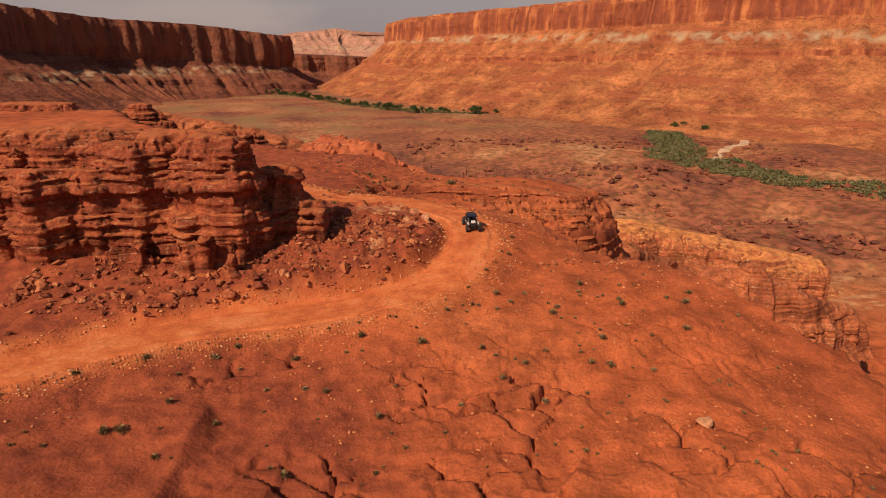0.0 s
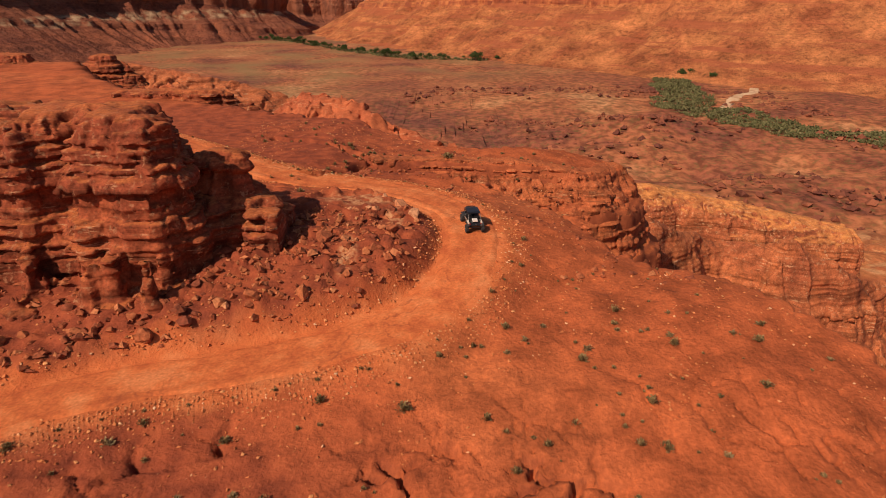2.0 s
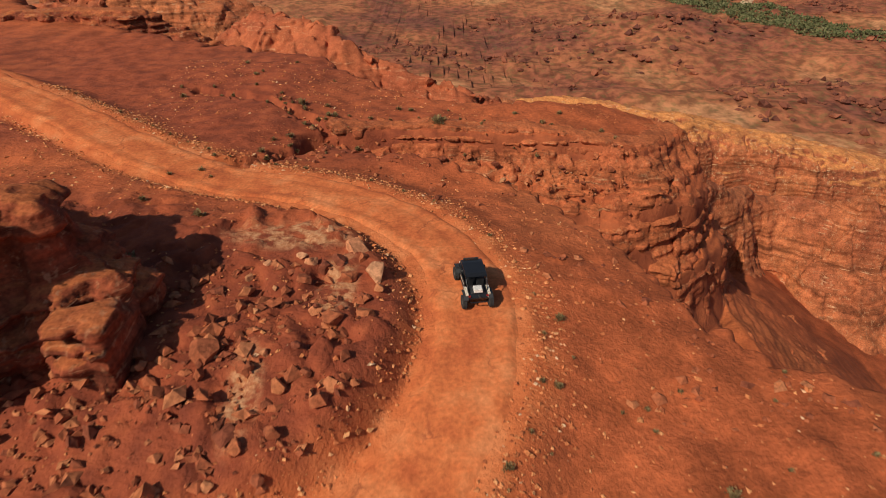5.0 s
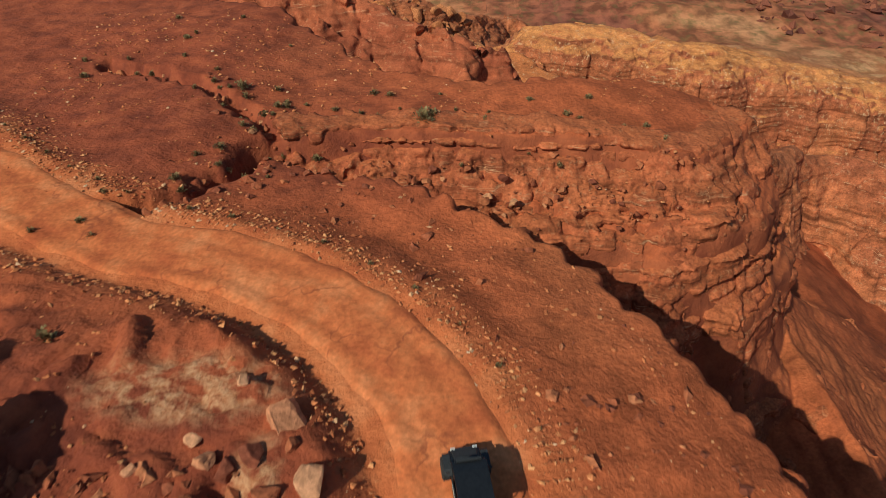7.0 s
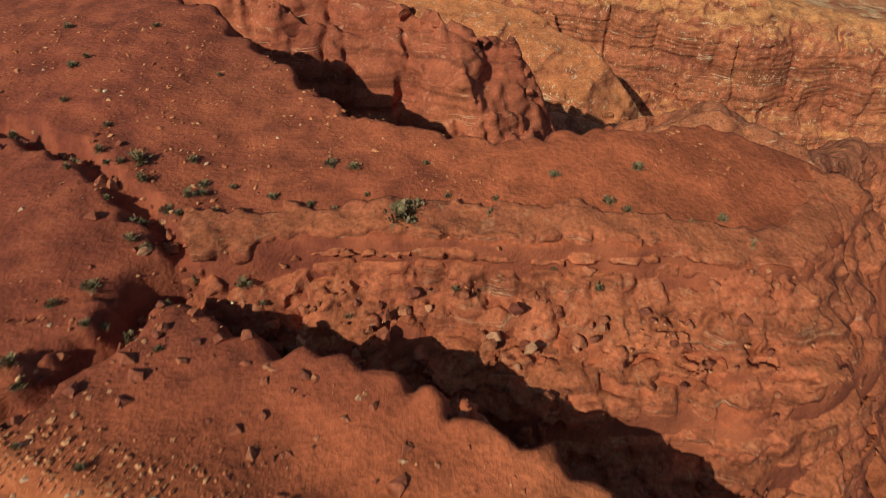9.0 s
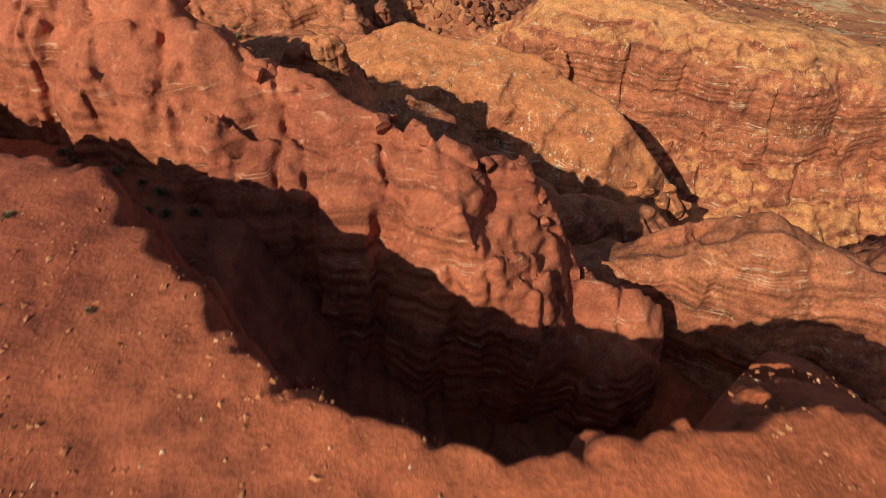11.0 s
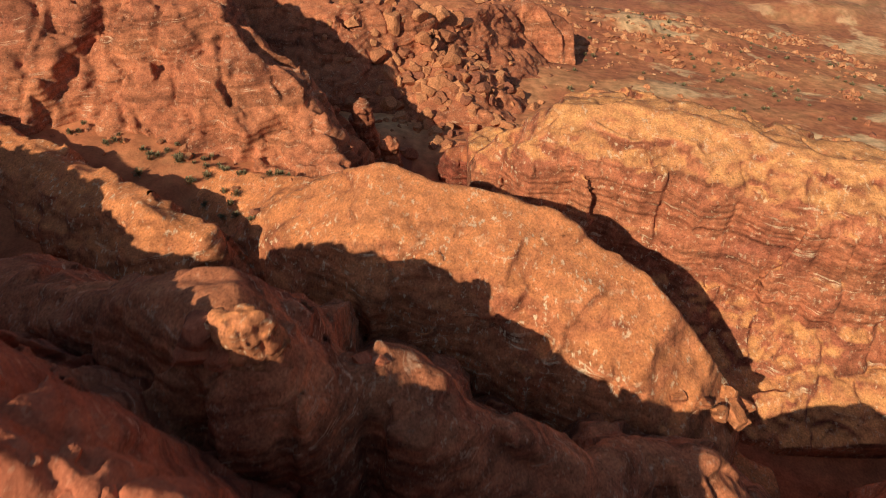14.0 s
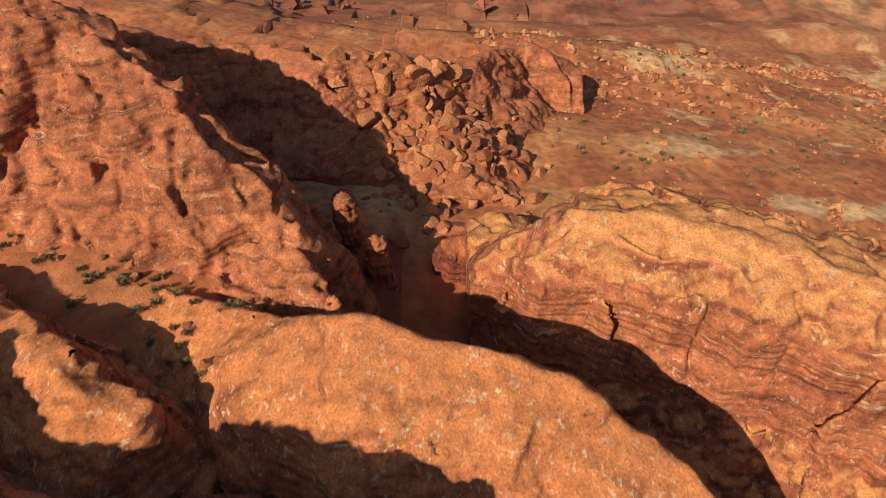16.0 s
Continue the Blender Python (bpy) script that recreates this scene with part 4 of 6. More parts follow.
knoll_crest = crest(BACK_KNOLL, ([0, 2, 4, 8, 14], [0, 1, 6, 14, 24]), ([0, 2, 4, 9, 16, 24], [0, 1, 3, 6.5, 10, 14]), 460, 3.0, 6.0)


def knoll_height(x, y):
    r = np.hypot((x - 5) / 1.0, (y - 214) / 1.3)
    heap_ = -45.2 + 1.2 * fbm(x, y, 4, 3, 467) - np.interp(r, [0, 9, 14, 30], [0, 3, 7, 30])
    return np.maximum(knoll_crest(x, y), heap_)


rock("sandstone_outcrop", knoll_height, (-74, 36, 204, 268, -66, -26), 0.5, 0.4, ROCK_CLIFF, "brown knobbly sandstone outcrop at the back of the canyon", 4.5, 0.5, 470, 1.4, 0.0, (("lower_slope", -44), ("knob_crest", 99)))


# ---- mesas ----
def mesa(name, rim, profile, back, material_, label, step=5.0, seed=500, rugged=18.0):
    c = glide(rim, step)
    tan = np.gradient(c[:, :2], axis=0)
    for _ in range(12):
        tan[1:-1] = (tan[:-2] + tan[1:-1] + tan[2:]) / 3
    tan /= np.linalg.norm(tan, axis=1)[:, None]
    nor = np.stack([tan[:, 1], -tan[:, 0]], 1)
    dist, drop = np.array(profile[0], float), np.array(profile[1], float)
    v = np.linspace(0, len(dist) - 1, 90)
    dd, zz = np.interp(v, np.arange(len(dist)), dist), np.interp(v, np.arange(len(dist)), drop)
    d = np.concatenate([[-back, -back * 0.4, -25], dd])
    z = np.concatenate([[6, 4, -1], zz])
    x = c[:, None, 0] + nor[:, None, 0] * d
    y = c[:, None, 1] + nor[:, None, 1] * d
    zz = c[:, None, 2] - z[None] + 0 * x
    cliff = fbm(c[:, 0] * 1.0, c[:, 1], 80, 5, seed)[:, None] * rugged * 1.5 + lobes(c[:, 0], c[:, 1], 34, seed + 1)[:, None] * 0.6 + lobes(c[:, 0], c[:, 1], 14, seed + 2)[:, None] * 0.5
    gully = np.abs(fbm(c[:, None, 0] + 0 * x, c[:, None, 1] + 0.12 * d[None], 55, 5, seed + 3)) * -60
    low = smooth(60, 120, z[None]) + 0 * x
    bedn = np.tanh(2.5 * vnoise(zz / 9, 0 * zz, None, seed + 4)) * 1.6 * (0.4 + 0.6 * smooth(0.0, 0.3, fbm(x, y, 60, 3, seed + 14)))
    off = cliff * (1 - 0.6 * low) + gully * low * smooth(1.0, 0.8, (d / d.max())[None]) + bedn + fbm(x, y, 9, 4, seed + 5, zz) * 3
    off = off * smooth(-30, 0, d)[None]
    x, y = x + nor[:, None, 0] * off, y + nor[:, None, 1] * off
    zz = zz + fbm(x, y, 22, 4, seed + 8) * 2.5
    n, m = x.shape
    body = tagged(new(name), label, "mesa")
    grid = np.stack([x, y, zz], -1)
    edge = 3 + int(90 * 3.2 / (len(dist) - 1))
    for part_name, a, b in (("rim_top", 0, 4), ("cliff_band", 3, edge), ("talus_slope", edge - 1, m)):
        i = np.arange(n * (b - a)).reshape(n, b - a)
        q = np.stack([i[:-1, :-1], i[:-1, 1:], i[1:, 1:], i[1:, :-1]], -1).reshape(-1, 4)
        new(part_name, mesh_of(part_name, grid[:, a:b].reshape(-1, 3), q, material_)).parent = body
    return body


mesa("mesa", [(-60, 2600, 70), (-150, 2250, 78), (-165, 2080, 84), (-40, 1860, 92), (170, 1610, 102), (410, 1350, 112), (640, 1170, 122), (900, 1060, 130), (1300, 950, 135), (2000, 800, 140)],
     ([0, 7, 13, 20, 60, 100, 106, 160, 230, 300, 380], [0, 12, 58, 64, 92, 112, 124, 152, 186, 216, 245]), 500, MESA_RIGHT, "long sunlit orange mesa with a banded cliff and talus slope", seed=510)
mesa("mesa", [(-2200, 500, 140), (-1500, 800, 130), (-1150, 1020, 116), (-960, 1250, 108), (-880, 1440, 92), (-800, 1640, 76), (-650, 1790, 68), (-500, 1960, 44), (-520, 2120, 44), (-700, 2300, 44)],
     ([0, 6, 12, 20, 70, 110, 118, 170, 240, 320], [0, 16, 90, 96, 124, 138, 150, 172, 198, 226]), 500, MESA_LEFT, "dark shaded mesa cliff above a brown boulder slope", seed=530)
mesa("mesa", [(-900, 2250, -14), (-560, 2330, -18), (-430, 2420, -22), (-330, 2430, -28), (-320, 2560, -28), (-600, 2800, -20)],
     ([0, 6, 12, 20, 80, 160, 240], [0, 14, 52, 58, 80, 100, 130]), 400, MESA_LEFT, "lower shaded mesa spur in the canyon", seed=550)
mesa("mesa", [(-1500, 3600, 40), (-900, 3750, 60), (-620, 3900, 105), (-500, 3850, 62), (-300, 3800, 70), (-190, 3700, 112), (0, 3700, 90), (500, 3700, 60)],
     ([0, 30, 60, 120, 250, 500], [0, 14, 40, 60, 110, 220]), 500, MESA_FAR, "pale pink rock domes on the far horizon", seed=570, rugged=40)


# ---- broken ledges and blocky slickrock below the far bench ----
def ledge_height(x, y):
    d1, d2 = to_outline(x, y, NEAR_BENCH), to_outline(x, y, FAR_BENCH)
    z = ground_height(x, y) + 0.25 + 0.4 * facets(x, y, 1.5, 75)[0] * smooth(0, 1.5, d2) * smooth(6, 3, d2) * smooth(17, 11, x)
    z = z - 0.5 * smooth(0.15, 0.5, d2) + 0.35 * smooth(1.4, 1.1, d2) * smooth(0.3, 0.7, d2) - 0.4 * smooth(2.2, 2.6, d2) * smooth(5, 3, d2)
    return z - 2.5 * smooth(-2.0, -3.4, d2) - 4 * smooth(0.6, -0.2, d1) - 4 * smooth(-8, -10, x) - 3 * smooth(10, 8, x) * smooth(95, 97, y)


rock("rock_ledge", ledge_height, (-11, 22, 80, 96.4, -13, 1), 0.165, 0.45, ROCK_BENCH, "broken red sandstone ledge along the bench rim", 1.6, 0.42, 480, 0.6, 0.0, (("lower_bed", -5.5), ("middle_bed", -2.4), ("rim_bed", 99)))
rock("rock_shoulder", ledge_height, (21.4, 46, 79, 108, -30, 1), 0.22, 0.5, ROCK_BENCH, "rounded shoulder of jointed slickrock below the bench", 2.3, 0.45, 480, 0.7, 0.3, (("lower_bed", -14), ("upper_bed", 99)))


def mound(cx, cy, rx, ry, base, high, seed):
    def height(x, y):
        d = np.hypot((x - cx) / rx, (y - cy) / ry) + 0.25 * fbm(x, y, 4, 3, seed)
        return base + high - np.interp(d, [0, 0.6, 0.8, 1.0, 1.3, 2], [0, 0.12 * high, 0.45 * high, high, high + 2, high + 9])
    return height


for cx, cy, rx, ry, base, high, seed in ((-47, 127.5, 13, 3.2, -0.5, 2.5, 601), (-84, 180, 6.5, 4, -2, 5, 603), (-114, 178, 20, 7, -3, 6.5, 604), (-142, 186, 14, 7, -4, 8, 605),
                                         (-66, 138, 6, 2.6, -1, 1.8, 606)):
    rock("rock_outcrop", mound(cx, cy, rx, ry, base, high, seed), (cx - rx * 1.8, cx + rx * 1.8, cy - ry * 1.8, cy + ry * 1.8, base - 3, base + high + 2), 0.26, 0.55, ROCK_RED,
         "low layered red rock outcrop on the bench", 2.2, 0.5, seed + 20, 0.6, 0.5, (("lower_bed", base + 0.5 * high), ("cap_bed", 99)))
rock("rock_tower", mound(-6.0, 136.0, 2.6, 1.7, -13.5, 5.6, 621), (-11.2, -0.9, 131.6, 141.1, -17, -5), 0.16, 0.2, ROCK_ORANGE,
     "upright orange sandstone tower catching the sun beside the fin", 1.6, 0.3, 623, 0.7, 0.3, (("lower_bed", -11), ("cap_bed", 99)))


rock("rock_tower", mound(-6.4, 188.6, 1.9, 1.6, -42, 10.6, 631), (-10, -2.8, 185.4, 191.8, -46, -29), 0.2, 0.2, ROCK_CLIFF,
     "knobbly orange sandstone tower standing in the shaded pass", 1.5, 0.4, 633, 1.1, 0.3, (("lower_bed", -35), ("cap_bed", 99)))
rock("rock_tower", mound(-2.6, 185.6, 1.7, 1.4, -44, 8.2, 635), (-6, 0.6, 182.6, 188.6, -47, -34), 0.2, 0.2, ROCK_CLIFF,
     "low orange sandstone knob standing in the shaded pass", 1.4, 0.4, 637, 1.0, 0.3, (("lower_bed", -40), ("cap_bed", 99)))
rock("rock_outcrop", mound(8.4, 190.4, 5.4, 4.2, -49, 6.8, 641), (-2, 19, 182, 199, -53, -40), 0.28, 0.2, ROCK_RED,
     "brown dome-shaped outcrop at the mouth of the pass", 2.4, 0.4, 643, 1.3, 0.2, (("lower_bed", -46), ("cap_bed", 99)))


# ---- small materials ----
def plain(name, colour, rough=0.6, metal=0.0, grain=0.25, scale=12.0):
    def build(t, b):
        b.inputs["Metallic"].default_value = metal
        lo = tuple(c * (1 - grain) for c in colour)
        hi = tuple(min(1, c * (1 + grain)) for c in colour)
        g = t.nodes.new("ShaderNodeTexCoord")
        n = node(t, "ShaderNodeTexNoise", Scale=scale, Detail=5)
        t.links.new(g.outputs["Object"], n.inputs["Vector"])
        t.links.new(ramp(t, n.outputs["Fac"], [(0.35, lo), (0.65, hi)]), b.inputs["Base Color"])
        b.inputs["Specular IOR Level"].default_value = 0.4
    return material(name, build, rough)


def tinted(name, stops, island=True, rough=0.95, relief=True):
    """Colour by a random number for each piece or object."""
    def build(t, b):
        if island:
            r = t.nodes.new("ShaderNodeNewGeometry").outputs["Random Per Island"]
        else:
            r = t.nodes.new("ShaderNodeObjectInfo").outputs["Random"]
        col = ramp(t, r, stops)
        col = mix(t, col, ramp(t, noise_at(t, 3.5, 6), [(0.38, grey(0.62)), (0.62, grey(1.25))]), 0.8, "MULTIPLY")
        t.links.new(col, b.inputs["Base Color"])
        if relief:
            bump(t, b, noise_at(t, 5, 7), 0.7, 0.08)
    return material(name, build, rough)


BOULDER = tinted("boulder_stone", [(0.0, (0.20, 0.055, 0.028)), (0.5, (0.31, 0.09, 0.037)), (0.85, (0.40, 0.13, 0.05)), (1.0, (0.50, 0.24, 0.11))], False)
PALE_STONE = tinted("pale_stone", [(0.0, (0.46, 0.17, 0.075)), (1.0, (0.57, 0.28, 0.14))], False)
CANYON_STONE = tinted("canyon_stone", [(0.0, (0.24, 0.075, 0.035)), (0.5, (0.40, 0.14, 0.05)), (1.0, (0.50, 0.19, 0.07))], False)
CANYON_STONE_LOOSE = tinted("canyon_gravel", [(0.0, (0.24, 0.075, 0.035)), (0.5, (0.40, 0.14, 0.05)), (1.0, (0.52, 0.24, 0.10))])
LOOSE_RED = tinted("loose_red_stone", [(0.0, (0.18, 0.05, 0.025)), (0.6, (0.32, 0.09, 0.036)), (1.0, (0.46, 0.17, 0.07))])
GRAVEL = tinted("gravel", [(0.0, (0.36, 0.10, 0.036)), (0.6, (0.52, 0.18, 0.062)), (0.93, (0.62, 0.28, 0.11)), (1.0, (0.66, 0.42, 0.24))])
SHRUB = tinted("shrub_leaf", [(0.0, (0.13, 0.085, 0.035)), (0.5, (0.22, 0.15, 0.06)), (1.0, (0.32, 0.22, 0.10))], True, 0.9, False)
DRY_GRASS = tinted("dry_grass", [(0.0, (0.20, 0.14, 0.06)), (1.0, (0.36, 0.25, 0.12))], True, 0.9, False)
LEAF = tinted("tree_leaf", [(0.0, (0.025, 0.05, 0.015)), (0.6, (0.045, 0.075, 0.02)), (1.0, (0.09, 0.11, 0.03))], True, 0.9, False)
BARK = plain("bark", (0.14, 0.09, 0.06), 0.9)


# ---- helpers for things ----
def part(name, bm, mat, parent, label=""):
    me = bpy.data.meshes.new(name)
    bm.to_mesh(me)
    bm.free()
    me.materials.append(mat)
    ob = new(name, me)
    ob.parent = parent
    if label:
        ob["label"] = label
    return ob


def slab(x0, x1, y0, y1, z0, z1, bevel=0.02, taper=1.0):
    bm = bmesh.new()
    bmesh.ops.create_cube(bm, size=1, matrix=Matrix.Translation(((x0 + x1) / 2, (y0 + y1) / 2, (z0 + z1) / 2)) @ Matrix.Diagonal((x1 - x0, y1 - y0, z1 - z0, 1)))
    if taper != 1:
        cx, cy = (x0 + x1) / 2, (y0 + y1) / 2
        for v in bm.verts:
            if v.co.z > (z0 + z1) / 2:
                v.co.x, v.co.y = cx + (v.co.x - cx) * taper, cy + (v.co.y - cy) * taper
    if bevel:
        bmesh.ops.bevel(bm, geom=bm.edges[:], offset=bevel, segments=2, affect="EDGES", profile=0.6)
    return bm


def prism(profile, x0, x1, bevel=0.03, narrow=1.0):
    """A side outline of (y, z) points drawn out from x0 to x1; narrow draws the upper points in."""
    bm = bmesh.new()
    zs = [p[1] for p in profile]
    lo, hi = min(zs), max(zs)
    rings = []
    for x in (x0, x1):
        rings.append([bm.verts.new((x * (1 + (narrow - 1) * (z - lo) / (hi - lo)), y, z)) for y, z in profile])
    n = len(profile)
    for i in range(n):
        bm.faces.new((rings[0][i], rings[0][(i + 1) % n], rings[1][(i + 1) % n], rings[1][i]))
    bm.faces.new(rings[0][::-1])
    bm.faces.new(rings[1])
    bmesh.ops.recalc_face_normals(bm, faces=bm.faces[:])
    if bevel:
        bmesh.ops.bevel(bm, geom=bm.edges[:], offset=bevel, segments=2, affect="EDGES", profile=0.6)
    return bm


def tube(points, radius, sides=8, closed=False):
    bm = bmesh.new()
    pts = [Vector(p) for p in points]
    rings = []
    for i, p in enumerate(pts):
        a, b = pts[max(i - 1, 0)], pts[min(i + 1, len(pts) - 1)]
        q = (b - a).to_track_quat("Z", "Y").to_matrix()
        r = radius[i] if isinstance(radius, (list, tuple)) else radius
        rings.append([bm.verts.new(p + q @ Vector((math.cos(6.2832 * k / sides) * r, math.sin(6.2832 * k / sides) * r, 0))) for k in range(sides)])
    for a, b in zip(rings[:-1], rings[1:]):
        for k in range(sides):
            bm.faces.new((a[k], a[(k + 1) % sides], b[(k + 1) % sides], b[k]))
    bm.faces.new(rings[0][::-1])
    bm.faces.new(rings[-1])
    return bm


def lathe_x(profile, segments=24):
    """A ring about the x axis from (x, radius) points."""
    bm = bmesh.new()
    rings = []
    for k in range(segments):
        a = 6.2832 * k / segments
        rings.append([bm.verts.new((x, r * math.cos(a), r * math.sin(a))) for x, r in profile])
    for k in range(segments):
        a, b = rings[k], rings[(k + 1) % segments]
        for i in range(len(profile) - 1):
            bm.faces.new((a[i], a[i + 1], b[i + 1], b[i]))
    bmesh.ops.recalc_face_normals(bm, faces=bm.faces[:])
    return bm


# ---- the off-road buggy on the bend ----
def build_buggy():
    black = plain("buggy_black", (0.012, 0.012, 0.013), 0.35)
    matt = plain("buggy_plastic", (0.025, 0.024, 0.024), 0.6)
    cream = plain("buggy_cream", (0.55, 0.47, 0.36), 0.5)
    white = plain("buggy_white", (0.62, 0.58, 0.52), 0.5)
    rubber = plain("tyre_rubber", (0.03, 0.025, 0.022), 0.85)
    steel = plain("rim_metal", (0.10, 0.09, 0.085), 0.45, 0.7)
    dust = plain("dusty_suspension", (0.16, 0.08, 0.05), 0.8)
    lamp = plain("tail_lamp_red", (0.35, 0.02, 0.015), 0.3)
    glass = plain("visor_glass", (0.02, 0.02, 0.022), 0.12)
    base = new("off_road_buggy")
    tagged(base, "black two-seat off-road buggy with cream tail panels on the dirt road", "vehicle")
    part("body", prism([(-1.25, 0.42), (1.15, 0.40), (1.62, 0.55), (1.66, 0.78), (1.2, 1.0), (0.62, 1.06), (0.5, 0.86), (-0.6, 0.84), (-0.75, 1.02), (-1.35, 1.0), (-1.5, 0.72)], -0.62, 0.62, 0.04, 0.92), black, base)
    part("hood", prism([(0.6, 1.05), (1.2, 1.0), (1.66, 0.80), (1.68, 0.86), (1.22, 1.08), (0.6, 1.13)], -0.5, 0.5, 0.02, 0.85), matt, base)
    part("roof", prism([(-0.85, 1.70), (-0.6, 1.74), (0.35, 1.76), (0.72, 1.70), (0.72, 1.73), (0.36, 1.81), (-0.6, 1.80), (-0.87, 1.74)], -0.64, 0.64, 0.015, 0.97), black, base, "black roof panel")
    part("windscreen", prism([(0.73, 1.10), (0.70, 1.66), (0.68, 1.66), (0.71, 1.10)], -0.56, 0.56, 0.0), glass, base)
    part("engine_cover", slab(-0.42, 0.42, -1.42, -0.8, 1.0, 1.16, 0.04, 0.85), matt, base)
    part("storage_box", slab(-0.26, 0.26, -1.5, -1.08, 1.12, 1.34, 0.03, 0.9), white, base, "white box on the tail rack")
    part("tail_panel", prism([(-1.5, 0.74), (-0.9, 0.74), (-0.72, 1.0), (-0.95, 1.14), (-1.46, 1.06)], 0.56, 0.72, 0.02), cream, base, "cream tail panel")
    part("tail_panel", prism([(-1.5, 0.74), (-0.9, 0.74), (-0.72, 1.0), (-0.95, 1.14), (-1.46, 1.06)], -0.72, -0.56, 0.02), cream, base, "cream tail panel")
    for sx in (-1, 1):
        part("door", prism([(-0.55, 0.5), (0.5, 0.5), (0.6, 1.02), (-0.6, 1.1)], sx * 0.63 - 0.02, sx * 0.63 + 0.02, 0.012), matt, base)
        part("door_stripe", prism([(-0.45, 0.92), (0.45, 0.84), (0.45, 0.9), (-0.45, 1.0)], sx * 0.655 - 0.008, sx * 0.655 + 0.008, 0.0), cream, base, "cream door stripe")
        part("roll_bar", tube([(sx * 0.6, 1.15, 0.98), (sx * 0.6, 0.72, 1.66), (sx * 0.6, 0.3, 1.75), (sx * 0.6, -0.6, 1.74), (sx * 0.6, -0.9, 1.62), (sx * 0.56, -1.3, 1.04)], 0.026), black, base)
        part("rear_pillar", tube([(sx * 0.62, -0.55, 0.85), (sx * 0.6, -0.66, 1.3), (sx * 0.6, -0.6, 1.74)], 0.026), black, base)
        part("seat", prism([(-0.45, 0.6), (0.1, 0.6), (0.12, 0.74), (-0.3, 0.78), (-0.5, 1.42), (-0.62, 1.42)], sx * 0.32 - 0.22, sx * 0.32 + 0.22, 0.03), matt, base)
        part("tail_lamp", slab(sx * 0.52 - 0.06, sx * 0.52 + 0.06, -1.56, -1.5, 0.9, 0.98, 0.01), lamp, base, "red tail lamp")
        part("headlamp", slab(sx * 0.42 - 0.09, sx * 0.42 + 0.09, 1.6, 1.67, 0.82, 0.9, 0.015), white, base)
        part("mirror", slab(sx * 0.78 - 0.07, sx * 0.78 + 0.07, 0.6, 0.66, 1.22, 1.34, 0.015), matt, base)
        for y, name in ((1.16, "front_fender"), (-1.2, "rear_fender")):
            part(name, prism([(y - 0.42, 0.74), (y - 0.28, 0.92), (y + 0.28, 0.92), (y + 0.42, 0.74), (y + 0.4, 0.80), (y + 0.26, 0.96), (y - 0.26, 0.96), (y - 0.4, 0.80)], sx * 0.72 - 0.14, sx * 0.72 + 0.14, 0.0), matt, base)
            part("suspension_arm", tube([(sx * 0.3, y - 0.15, 0.5), (sx * 0.68, y, 0.42)], 0.03), dust, base)
            part("shock_absorber", tube([(sx * 0.42, y, 0.95), (sx * 0.62, y, 0.45)], 0.045), steel, base)
            wheel = new("wheel")
            wheel.parent = base
            wheel.location = (sx * 0.78, y + (0.08 if y > 0 else -0.08), 0.38)
            tyre = lathe_x([(-0.10, 0.19), (-0.135, 0.24), (-0.14, 0.33), (-0.115, 0.37), (0.115, 0.37), (0.14, 0.33), (0.135, 0.24), (0.10, 0.19), (-0.10, 0.19)])
            for k in range(20):
                for row in (-0.08, 0.0, 0.08):
                    a = 6.2832 * (k + (0.5 if row else 0)) / 20
                    bmesh.ops.create_cube(tyre, size=1, matrix=Matrix.Translation((row, 0.375 * math.cos(a), 0.375 * math.sin(a))) @ Matrix.Rotation(a, 4, "X") @ Matrix.Diagonal((0.06, 0.035, 0.06, 1)))
            part("tyre", tyre, rubber, wheel)
            rim = lathe_x([(-0.09, 0.19), (-0.02, 0.17), (0.02, 0.04), (0.06, 0.035), (0.06, 0.0)], 16)
            for k in range(5):
                a = 6.2832 * k / 5
                bmesh.ops.create_cube(rim, size=1, matrix=Matrix.Translation((sx * 0.05, 0.1 * math.cos(a), 0.1 * math.sin(a))) @ Matrix.Rotation(a, 4, "X") @ Matrix.Diagonal((0.03, 0.18, 0.04, 1)))
            part("rim", rim, steel, wheel)
    part("cross_bar", tube([(-0.6, 0.72, 1.66), (0.6, 0.72, 1.66)], 0.026), black, base)
    part("cross_bar", tube([(-0.6, -0.62, 1.74), (0.6, -0.62, 1.74)], 0.026), black, base)
    part("light_bar", slab(-0.46, 0.46, 0.7, 0.78, 1.74, 1.82, 0.015), matt, base)
    part("rear_bumper", tube([(-0.5, -1.45, 0.55), (-0.42, -1.66, 0.6), (0.42, -1.66, 0.6), (0.5, -1.45, 0.55)], 0.03), black, base)
    part("front_bumper", tube([(-0.42, 1.55, 0.5), (-0.36, 1.78, 0.6), (0.36, 1.78, 0.6), (0.42, 1.55, 0.5)], 0.03), black, base)
    part("exhaust", tube([(0.05, -1.3, 0.85), (0.1, -1.62, 0.86)], 0.06), steel, base)
    part("steering_wheel", lathe_x([(-0.012, 0.15), (0.012, 0.15), (0.012, 0.175), (-0.012, 0.175), (-0.012, 0.15)], 18), matt, base).matrix_basis = pose(-0.3, 0.3, 1.12, 0, 0, 70)
    return base


buggy = build_buggy()
buggy.matrix_basis = pose(3.0, 65.4, -0.42, 2, 0, 8) @ Matrix.Diagonal((0.84, 0.96, 0.85, 1))


